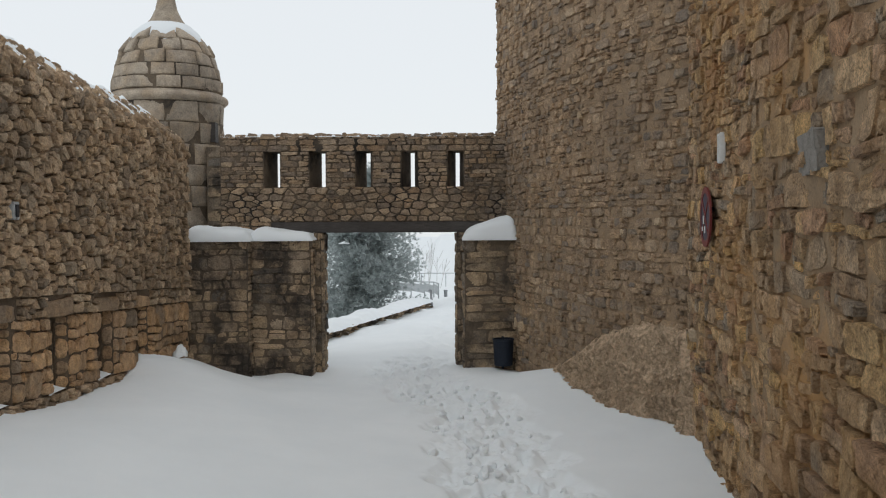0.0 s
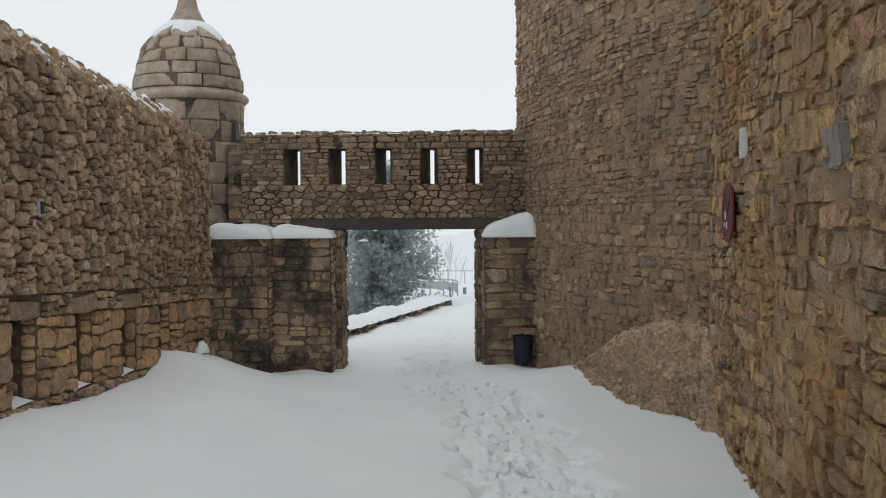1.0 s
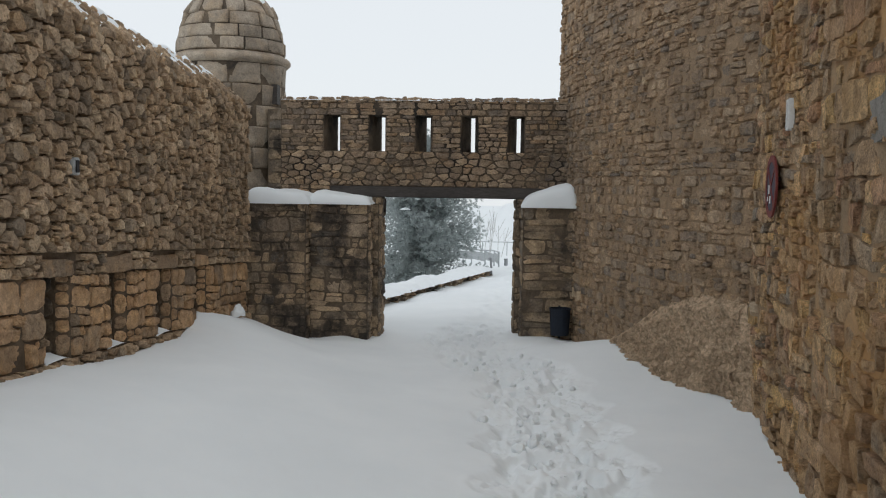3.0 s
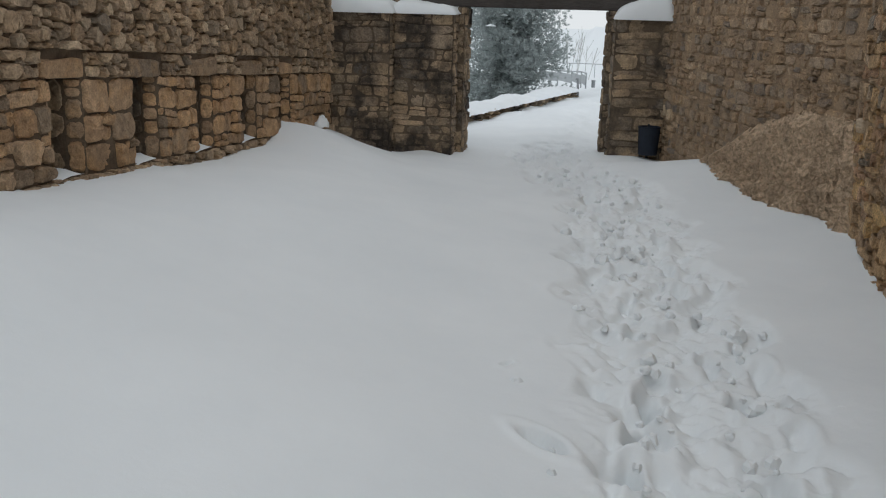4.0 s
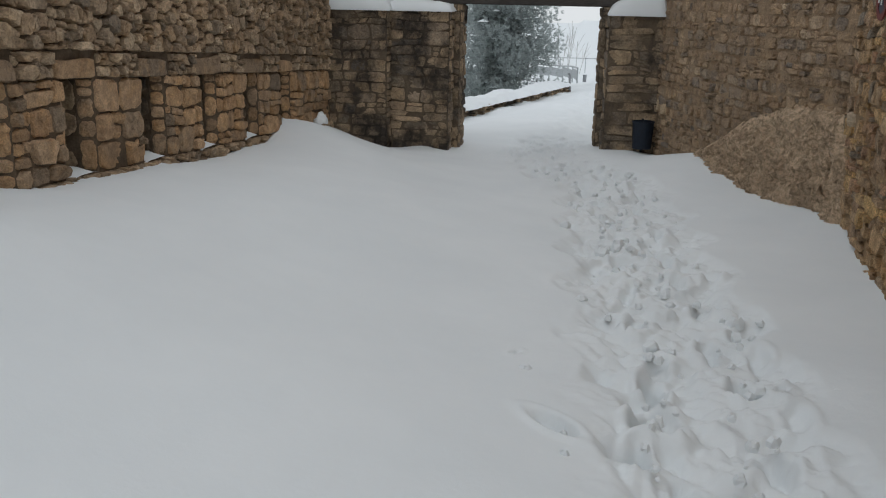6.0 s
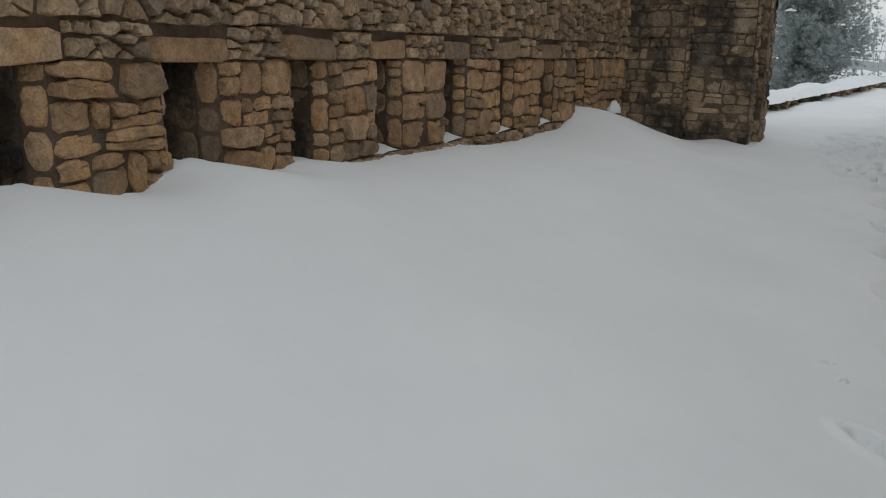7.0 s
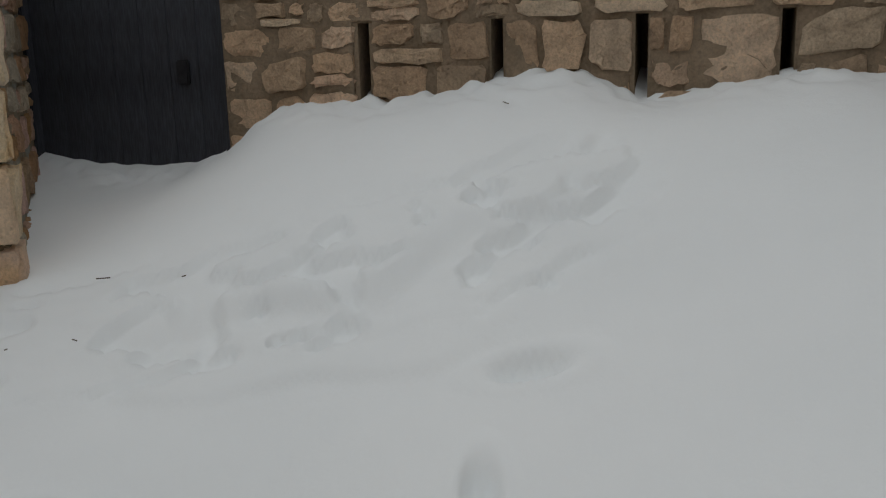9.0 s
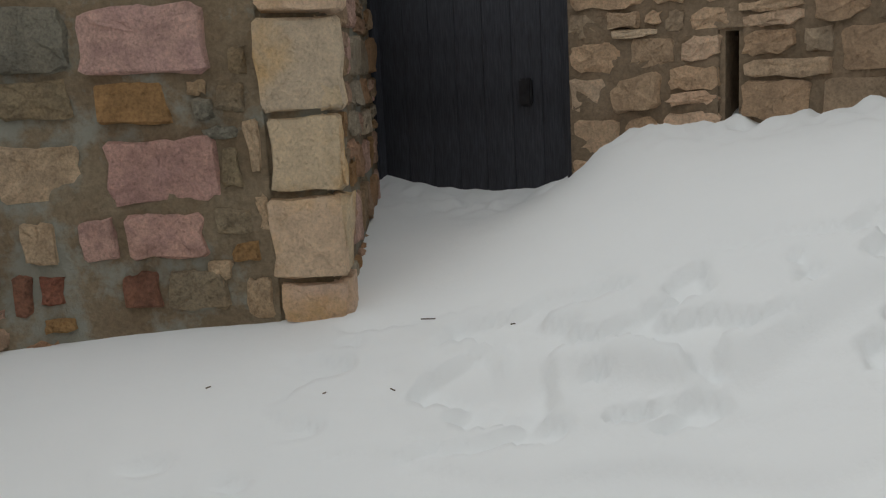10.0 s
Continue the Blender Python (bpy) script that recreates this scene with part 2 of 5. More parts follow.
NEEDLE = plain_mat("haze_pale_pine_needles", (0.40, 0.435, 0.43), 0.9, var=0.1, scale=2)
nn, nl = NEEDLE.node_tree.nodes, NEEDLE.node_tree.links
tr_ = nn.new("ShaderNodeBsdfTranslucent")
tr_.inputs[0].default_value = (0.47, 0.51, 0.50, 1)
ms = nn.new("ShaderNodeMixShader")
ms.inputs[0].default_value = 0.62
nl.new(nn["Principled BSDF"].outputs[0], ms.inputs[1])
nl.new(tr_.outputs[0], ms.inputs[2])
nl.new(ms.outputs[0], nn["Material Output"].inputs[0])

# ---- mesh helpers ----
rng = random.Random(7)


def mesh_of(name, verts, faces, material, smooth=True):
    me = bpy.data.meshes.new(name)
    me.from_pydata(verts, [], faces)
    me.materials.append(material)
    me.polygons.foreach_set("use_smooth", [smooth] * len(me.polygons))
    me.update()
    return me


def mesh_part(name, verts, faces, material, parent=None, label="", smooth=False):
    ob = new(name, mesh_of(name, verts, faces, material, smooth))
    if parent:
        ob.parent = parent
    if label:
        tagged(ob, label)
    return ob


def part(name, bm, material, parent=None, label="", smooth=False):
    me = bpy.data.meshes.new(name)
    bm.to_mesh(me)
    bm.free()
    me.materials.append(material)
    me.polygons.foreach_set("use_smooth", [smooth] * len(me.polygons))
    ob = new(name, me)
    if parent:
        ob.parent = parent
    if label:
        tagged(ob, label)
    return ob


def thing(name, label, category, group="", kind="", at=(0, 0, 0)):
    ob = new(name)
    ob.location = at
    return tagged(ob, label, category, group, kind)


def box_bm(size, at=(0, 0, 0), bevel=0.0, m=None):
    bm = bmesh.new()
    bmesh.ops.create_cube(bm, size=1, matrix=Matrix.Diagonal((*size, 1)))
    if bevel:
        bmesh.ops.bevel(bm, geom=bm.edges[:], offset=bevel, segments=2, affect="EDGES")
    bmesh.ops.transform(bm, matrix=Matrix.Translation(at) @ (m or Matrix()), verts=bm.verts)
    return bm


def prism(plan, z0, z1):
    """Vertices and faces of an upright prism over a plan polygon; z0 and z1 are functions of (x, y) or numbers."""
    f0 = z0 if callable(z0) else (lambda x, y: z0)
    f1 = z1 if callable(z1) else (lambda x, y: z1)
    n = len(plan)
    v = [(x, y, f0(x, y)) for x, y in plan] + [(x, y, f1(x, y)) for x, y in plan]
    f = [(i, (i + 1) % n, n + (i + 1) % n, n + i) for i in range(n)]
    return v, f + [tuple(range(n - 1, -1, -1)), tuple(range(n, 2 * n))]


def joined(blocks):
    verts, faces = [], []
    for v, f in blocks:
        k = len(verts)
        verts += v
        faces += [tuple(i + k for i in q) for q in f]
    return verts, faces


# ---- masonry: irregular cells, each a raised, rounded stone ----


def clip(poly, nx, ny, c):
    res = []
    for i, (x, y) in enumerate(poly):
        px, py = poly[i - 1]
        a, b = px * nx + py * ny - c, x * nx + y * ny - c
        if (a > 0) != (b > 0):
            t = a / (a - b)
            res.append((px + (x - px) * t, py + (y - py) * t))
        if b <= 0:
            res.append((x, y))
    return res


def rubble(u0, u1, v0, v1, w, h, wild=0.3, seed=1, drop=0.0, fill=1.0):
    """Cells that fill a rectangle in rough courses, about w x h each, with small stones in the gaps between large ones."""
    r = random.Random(seed)
    k = h / w
    pts = []
    rows = max(1, round((v1 - v0) / h))
    for i in range(rows):
        v = v0 + (i + 0.5) * (v1 - v0) / rows
        cols = max(1, round((u1 - u0) / (w * r.uniform(0.8, 1.25))))
        off = r.uniform(-0.4, 0.4) if cols > 2 else 0
        for j in range(cols + (1 if cols > 2 else 0)):
            u = u0 + (j + 0.5 + off) * (u1 - u0) / cols + r.uniform(-wild, wild) * w
            if u0 < u < u1 and r.random() >= drop:
                pts.append((u * k, v + r.uniform(-wild, wild) * h, (h * r.uniform(0.3, 0.52)) ** 2))
    tries = np.random.RandomState(seed).rand(int(len(pts) * 5 * fill) + 1, 2) * ((u1 - u0) * k, v1 - v0) + (u0 * k, v0)
    big = np.array(pts)
    small = []
    for q in tries:
        if (((big[:, :2] - q) ** 2).sum(1) > (0.56 * h) ** 2).all() and all((q[0] - x) ** 2 + (q[1] - y) ** 2 > (0.3 * h) ** 2 for x, y, _ in small[-400:]):
            small.append((q[0], q[1], (0.12 * h) ** 2))
    p = np.array(pts + small)
    cells = []
    for i in range(len(p)):
        d = ((p[:, :2] - p[i, :2]) ** 2).sum(1)
        near = np.argsort(d)[1:18]
        poly = [(u0 * k, v0), (u1 * k, v0), (u1 * k, v1), (u0 * k, v1)]
        for j in near:
            nx, ny = p[j, 0] - p[i, 0], p[j, 1] - p[i, 1]
            c = (p[j, 0] ** 2 + p[j, 1] ** 2 - p[i, 0] ** 2 - p[i, 1] ** 2 + p[i, 2] - p[j, 2]) / 2
            poly = clip(poly, nx, ny, c)
            if len(poly) < 3:
                break
        if len(poly) >= 3:
            cells.append([(x / k, y) for x, y in poly])
    return cells


def coursed(u0, u1, v0, v1, w, h, seed=1, vary=0.45, split=0.25, warp=0.3):
    """Squared rubble: uneven courses of stones of mixed width, some split into smaller ones, with skewed corners."""
    r = random.Random(seed)
    rects, v = [], v0
    while v < v1 - 0.012:
        e = v + h * r.uniform(0.6, 1.4)
        if v1 - e < 0.45 * h:
            e = v1
        u = u0
        while u < u1 - 0.012:
            f = u + w * r.uniform(1 - vary, 1 + vary) * (0.55 if r.random() < 0.25 else 1)
            if u1 - f < 0.35 * w:
                f = u1
            if r.random() < split:
                m = v + (e - v) * r.uniform(0.35, 0.65)
                if r.random() < 0.5 and f - u > 0.5 * w:
                    k = u + (f - u) * r.uniform(0.35, 0.65)
                    rects += [(u, v, f, m), (u, m, k, e), (k, m, f, e)]
                else:
                    rects += [(u, v, f, m), (u, m, f, e)]
            else:
                rects.append((u, v, f, e))
            u = f
        v = e

    def bend(u, v):
        a = noise.noise(Vector((u / w * 0.9, v / h * 0.9, seed)))
        b = noise.noise(Vector((u / w * 0.7 + 9, v / h * 0.5, seed + 5)))
        c = noise.noise(Vector((u * 1.3, v * 0.5, seed + 8)))
        eu = min(1, min(u - u0, u1 - u) / (0.3 * w))
        ev = min(1, min(v - v0, v1 - v) / (0.3 * h))
        return u + a * warp * 0.55 * w * max(0, eu), v + (b * warp * 0.7 + c * 0.35 * warp) * h * max(0, ev)
    cells = []
    for a, b, c, d in rects:
        q = []
        for x, y, dx, dy in ((a, b, 1, 1), (c, b, -1, 1), (c, d, -1, -1), (a, d, 1, -1)):
            if r.random() < 0.35:
                k, m = r.uniform(0.1, 0.3) * (c - a), r.uniform(0.1, 0.35) * (d - b)
                one, two = (x, y + dy * m), (x + dx * k, y)
                q += [one, two] if dx * dy > 0 else [two, one]
            else:
                q.append((x, y))
        cells.append([bend(x, y) for x, y in q])
    return cells


def bond(u0, u1, v0, v1, w, h, seed=1, vary=0.2):
    """Cells in even courses of rectangular blocks."""
    r = random.Random(seed)
    rows = max(1, round((v1 - v0) / h))
    cells = []
    for i in range(rows):
        a, b = v0 + i * (v1 - v0) / rows, v0 + (i + 1) * (v1 - v0) / rows
        u = u0 - (w * r.uniform(0.2, 0.8) if u1 - u0 > 1.5 * w else 0)
        while u < u1 - 0.02:
            e = u + w * r.uniform(1 - vary, 1 + vary) if u1 - u0 > 1.2 * w else u1
            if u1 - e < 0.3 * w:
                e = u1
            if min(e, u1) - max(u, u0) > 0.03:
                cells.append([(max(u, u0), a), (min(e, u1), a), (min(e, u1), b), (max(u, u0), b)])
            u = e
    return cells


def stone(cell, place, proud, gap, r, round_off=0.2, long_edge=0.0, soft=0.018, vary=(0.55, 1.25), rough=0.05):
    """One stone over a cell: a ragged rim sunk in the joint, a worn shoulder and an uneven, tilted face."""
    if long_edge:
        dense = []
        for i, (x, y) in enumerate(cell):
            px, py = cell[i - 1]
            n = max(1, int(math.hypot(x - px, y - py) / long_edge))
            dense += [(px + (x - px) * (j + 1) / n, py + (y - py) * (j + 1) / n) for j in range(n)]
        pts = dense
    else:
        pts = []
        for i, (x, y) in enumerate(cell):
            px, py = cell[i - 1]
            e = math.hypot(x - px, y - py)
            if e < 0.004:
                continue
            pts.append((px + (x - px) * round_off, py + (y - py) * round_off))
            if e > 0.05:
                for m in ((r.uniform(0.35, 0.65),) if e < 0.16 else (r.uniform(0.25, 0.42), r.uniform(0.58, 0.75))):
                    o = r.uniform(-0.04, 0.04) * min(e, 0.12)
                    pts.append((px + (x - px) * m + (y - py) / e * o, py + (y - py) * m - (x - px) / e * o))
            pts.append((px + (x - px) * (1 - round_off), py + (y - py) * (1 - round_off)))
    n = len(pts)
    cx, cy = sum(p[0] for p in pts) / n, sum(p[1] for p in pts) / n
    size = max(0.03, sum(math.hypot(x - cx, y - cy) for x, y in pts) / n)
    if not long_edge:
        rough *= min(1, 0.06 / size)
        pts = [(cx + (x - cx) * q, cy + (y - cy) * q) for (x, y), q in ((p, 1 - rough * r.random() ** 2 * 2) for p in pts)]
    s0 = max(0.5, 1 - gap / size)
    s1, s2 = s0 * (1 - min(0.10, 0.009 / size)), s0 * (1 - min(0.40, soft / size))
    p = proud * r.uniform(*vary)
    tu, tv = r.uniform(-0.14, 0.14), r.uniform(-0.14, 0.14)
    verts = []
    for s, d, j in ((s0, -0.012, 0.0), (s1, 0.55 * p, 0.005), (s2, p, 0.006), (s2 * 0.55, p * 1.05, 0.007)):
        for x, y in pts:
            dx, dy = (x - cx) * s, (y - cy) * s
            jx, jy = r.uniform(-j, j), r.uniform(-j, j)
            verts.append(place(cx + dx + jx, cy + dy + jy, d + (tu * dx + tv * dy) * (d > 0) + r.uniform(-j, j) * (0.15 if long_edge else 0.7)))
    verts.append(place(cx, cy, p * 1.05 + r.uniform(-0.003, 0.005)))
    faces = []
    for k in (0, n, 2 * n):
        for i in range(n):
            j = (i + 1) % n
            faces.append((k + i, k + j, k + n + j, k + n + i))
    faces += [(3 * n + i, 3 * n + (i + 1) % n, 4 * n) for i in range(n)]
    return verts, faces


def lay(cells, place, parent, material, proud=0.03, gap=0.008, near=None, limit=300, seed=3, rest="stone_infill", round_off=0.2, long_edge=0.0, flip=False, soft=0.018, smooth=False, vary=(0.55, 1.25), rough=0.05):
    """Stones over cells. Those nearest to the plan place near are objects of their own, the rest one joined part."""
    r = random.Random(seed)
    made = []
    for c in cells:
        v, f = stone(c, place, proud, gap, r, round_off, long_edge, soft, vary, rough)
        if flip:
            f = [tuple(reversed(q)) for q in f]
        x, y, z = v[-1]
        d = math.dist((x, y, z), near) if near else 0
        made.append((d, v, f))
    made.sort(key=lambda q: q[0])
    for d, v, f in made[:limit]:
        mesh_part("stone", v, f, material, parent, smooth=smooth)
    if made[limit:]:
        ob = mesh_part(rest, *joined([(v, f) for d, v, f in made[limit:]]), material, parent, smooth=smooth)
        tagged(ob, kind="stuff")


def mortar_bed(place, u0, u1, v0, v1, step, base, amp, seed, material, parent, hole=None, flip=False):
    """Hand-thrown mortar between and over the stones: an uneven skin that the prouder stones break through."""
    nu, nv = max(2, int((u1 - u0) / step)), max(2, int((v1 - v0) / step))
    verts = []
    for i in range(nu + 1):
        for j in range(nv + 1):
            u, v = u0 + (u1 - u0) * i / nu, v0 + (v1 - v0) * j / nv
            d = base + amp * (0.9 * noise.noise(Vector((u * 3.1, v * 3.1, seed))) + 0.7 * noise.noise(Vector((u * 9, v * 9, seed + 3))) + 0.45 * noise.noise(Vector((u * 24, v * 24, seed + 6))))
            verts.append(place(u, v, max(0.002, d)))
    faces = []
    for i in range(nu):
        for j in range(nv):
            if hole and hole(u0 + (u1 - u0) * (i + 0.5) / nu, v0 + (v1 - v0) * (j + 0.5) / nv):
                continue
            a = i * (nv + 1) + j
            q = (a, a + nv + 1, a + nv + 2, a + 1)
            faces.append(q[::-1] if flip else q)
    tagged(mesh_part("mortar_bed", verts, faces, material, parent), kind="stuff")


# ---- plan of the walls ----
SLOPE = 0.06
XW, THICK = -3.3, 0.6
# each embrasure: its south edge, its north edge behind the rounded shoulder, and the middle of its slit
OPENINGS = [(-2.03, -1.72, -1.84), (-1.33, -1.04, -1.14), (-0.60, -0.265, -0.339), (0.255, 0.56, 0.506), (1.114, 1.45, 1.41), (1.99, 2.30, 2.26), (2.98, 3.31, 3.27), (3.95, 4.28, 4.24), (4.844, 5.17, 5.13), (5.858, 6.18, 6.14), (6.846, 7.17, 7.13), (7.857, 8.18, 8.14), (8.857, 9.17, 9.13)]
SLIT, SILL, HEAD, TOP = 0.034, 0.85, 1.45, 3.42
U0, U1 = -2.15, 10.72
DEEP = 0.09
CX, CY, DX, DY = -3.3, -2.05, 0.665, -0.747

# ---- the snow-covered ground ----
WEST_LINE = ((-2.4, 1.37), (-2.1, 1.32), (-1.7, 1.23), (-1.46, 1.15), (-1.26, 1.18), (-1.02, 1.13), (-0.78, 1.14), (-0.68, 1.17), (-0.5, 1.12), (-0.3, 1.09), (-0.11, 1.01), (0.03, 1.06), (0.25, 1.05), (0.45, 1.0), (0.68, 0.92), (0.98, 0.96), (1.2, 0.94), (1.38, 0.9), (1.61, 0.84), (1.9, 0.82), (2.05, 0.87), (2.29, 0.83), (2.44, 0.76), (2.84, 0.725), (3.01, 0.815), (3.35, 0.73), (3.72, 0.635), (3.95, 0.66), (4.4, 0.575), (5.0, 0.52), (5.94, 0.45), (7.9, 0.30), (8.55, 0.30), (8.9, 0.40), (9.3, 0.38), (10.6, 0.14))
edge_west = [(x, y, z - drop) for x, drop in ((-3.3, 0.0), (-3.85, 0.14)) for y, z in WEST_LINE]
edge_back = [(-3.22, -2.14, 1.37), (-3.08, -2.3, 1.385), (-2.93, -2.46, 1.345), (-2.76, -2.655, 1.31), (-2.63, -2.8, 1.41), (-2.4, -3.06, 1.375), (-2.13, -3.36, 1.31), (-1.96, -3.56, 1.31), (-1.89, -3.64, 1.26), (-1.79, -3.745, 1.14), (-1.45, -4.1, 1.07), (-1.2, -4.45, 1.12), (-0.96, -3.2, 0.89), (-0.1, -3.42, 0.86), (0.7, -3.6, 0.75)]
middle = [(-1.75, -1.83, 0.82), (-2.1, -2.1, 1.02), (-0.4, -1.2, 0.36), (-0.3, 0.2, 0.16), (-1.8, 0.6, 0.50), (-0.3, 3.5, 0.06), (-1.7, 4.0, 0.27), (0.2, 5.5, 0.0), (-1.5, 7.5, 0.06), (0, 8.5, -0.06), (-0.8, 10.2, -0.10), (-2.4, 9.6, 0.05)]
edge_east = [(0.9, -1.5, 0.3), (1.1, 1.0, 0.18), (1.5, 3.5, 0.08), (1.67, 5.5, 0.05), (1.84, 7.2, 0.09), (1.5, 8.3, 0.05), (1.3, 8.9, 0.09), (1.03, 9.7, 0.15), (0.85, 10.3, 0.0), (0.7, 10.9, -0.10)]
edge_gate = [(-3.2, 10.95, 0.0), (-2.6, 10.95, -0.19), (-2.2, 11.1, -0.13), (-1.9, 11.1, -0.19), (-1.0, 11.6, -0.16), (0.1, 11.1, -0.08), (0.4, 11.0, -0.06)]
ctrl = np.array(edge_west + edge_back + middle + edge_east + edge_gate)


def tps(d2):
    return 0.5 * d2 * np.log(d2 + 1e-9)


kk = len(ctrl)
A = np.zeros((kk + 3, kk + 3))
A[:kk, :kk] = tps(((ctrl[:, None, :2] - ctrl[None, :, :2]) ** 2).sum(2)) + 0.004 * np.eye(kk)
A[:kk, kk:] = np.c_[np.ones(kk), ctrl[:, :2]]
A[kk:, :kk] = A[:kk, kk:].T
coef = np.linalg.solve(A, np.r_[ctrl[:, 2], 0, 0, 0])


def yard_z(x, y):
    d2 = (x[:, None] - ctrl[None, :, 0]) ** 2 + (y[:, None] - ctrl[None, :, 1]) ** 2
    return tps(d2) @ coef[:kk] + coef[kk] + coef[kk + 1] * x + coef[kk + 2] * y


def smooth01(t):
    t = np.clip(t, 0, 1)
    return t * t * (3 - 2 * t)


def outer_z(x, y):
    """Outside the walls: the path beyond the gate, dropping away to the west and far off."""
    z = -0.16 - 0.012 * (y - 12)
    kerb = -2.45 + 0.255 * (y - 15)
    z = z - 0.13 * (1 - smooth01((x - kerb - 0.1) / 1.1)) * smooth01((26 - y) / 4)
    z = z - 0.12 * smooth01((y - 23) / 3) - 0.12 * smooth01((y - 26) / 3)
    z = z - 1.1 * smooth01((kerb - 0.3 - x) / 1.2) - 5.0 * smooth01((-5.0 - x) / 10)
    z = z - 2.5 * smooth01((y - 33) / 10) - 5 * smooth01((y - 40) / 60)
    z = np.where(y < 11, np.where(x < -3.6, -2.0 - 4.0 * smooth01((-4.5 - x) / 8), z), z)
    return z


def step_line(points, stride, side):
    """Footprint places along a line of plan points: x, y and heading."""
    res, i, carry = [], 0, 0.0
    for (ax, ay), (bx, by) in zip(points, points[1:]):
        n, d = math.dist((ax, ay), (bx, by)), math.atan2(by - ay, bx - ax)
        while carry < n:
            s = (-1) ** i * side + rng.uniform(-0.05, 0.05)
            res.append((ax + (bx - ax) * carry / n - math.sin(d) * s, ay + (by - ay) * carry / n + math.cos(d) * s, d + rng.uniform(-0.25, 0.25)))
            carry += stride * rng.uniform(0.8, 1.2)
            i += 1
        carry -= n
    return res


TRAIL = [(0.40, 1.6), (0.39, 2.8), (0.37, 3.5), (0.33, 4.5), (0.27, 5.5), (0.2, 6.6), (0.15, 7.6), (0.08, 8.4), (-0.35, 9.5), (-0.7, 11.2), (-0.55, 13.5), (-0.2, 16.0)]
prints = [(x, y, d, 0.06) for x, y, d in step_line(TRAIL, 0.30, 0.17)]
prints += [(x + 0.1, y + 0.1, d, 0.045) for x, y, d in step_line(TRAIL[:9], 0.36, 0.24)]
prints += [(0.17, 3.66, 1.7, 0.13), (0.12, 3.30, 1.2, 0.14), (0.07, 2.93, 1.5, 0.11), (-0.25, 3.03, 2.4, 0.07)]
BACK_TRAIL = [(-1.0, -2.85), (-1.5, -2.6), (-1.85, -2.43), (-2.15, -2.35)]
prints = [(*p, 0.8) for p in prints] + [(-0.46, 3.84, 1.2, 0.05, 0.28), (0.73, 3.66, 1.0, 0.05, 0.35), (-0.10, 4.3, 1.0, 0.03, 0.4), (-0.2, 5.2, 0.8, 0.03, 0.4)]
prints += [(-1.75, -1.95, 2.4, 0.045, 0.62), (-1.49, -1.76, 1.0, 0.05, 0.5), (-0.80, -2.25, 2.6, 0.03, 0.5), (-0.67, -2.62, 2.9, 0.02, 0.3), (-0.50, -2.74, 2.9, 0.02, 0.45), (-2.05, -2.52, 2.2, 0.03, 0.25), (-1.95, -2.15, 2.0, 0.025, 0.3)]


def axis(a, b, fine, lo, hi):
    """Grid lines: even between a and b, ever wider outside."""
    mid = list(np.arange(a, b, fine))
    left, right, s = [], [], fine
    p = a
    while p > lo:
        s *= 1.25
        p -= s
        left.append(p)
    p, s = b, fine
    while p < hi:
        s *= 1.25
        p += s
        right.append(p)
    return np.array(left[::-1] + mid + right)


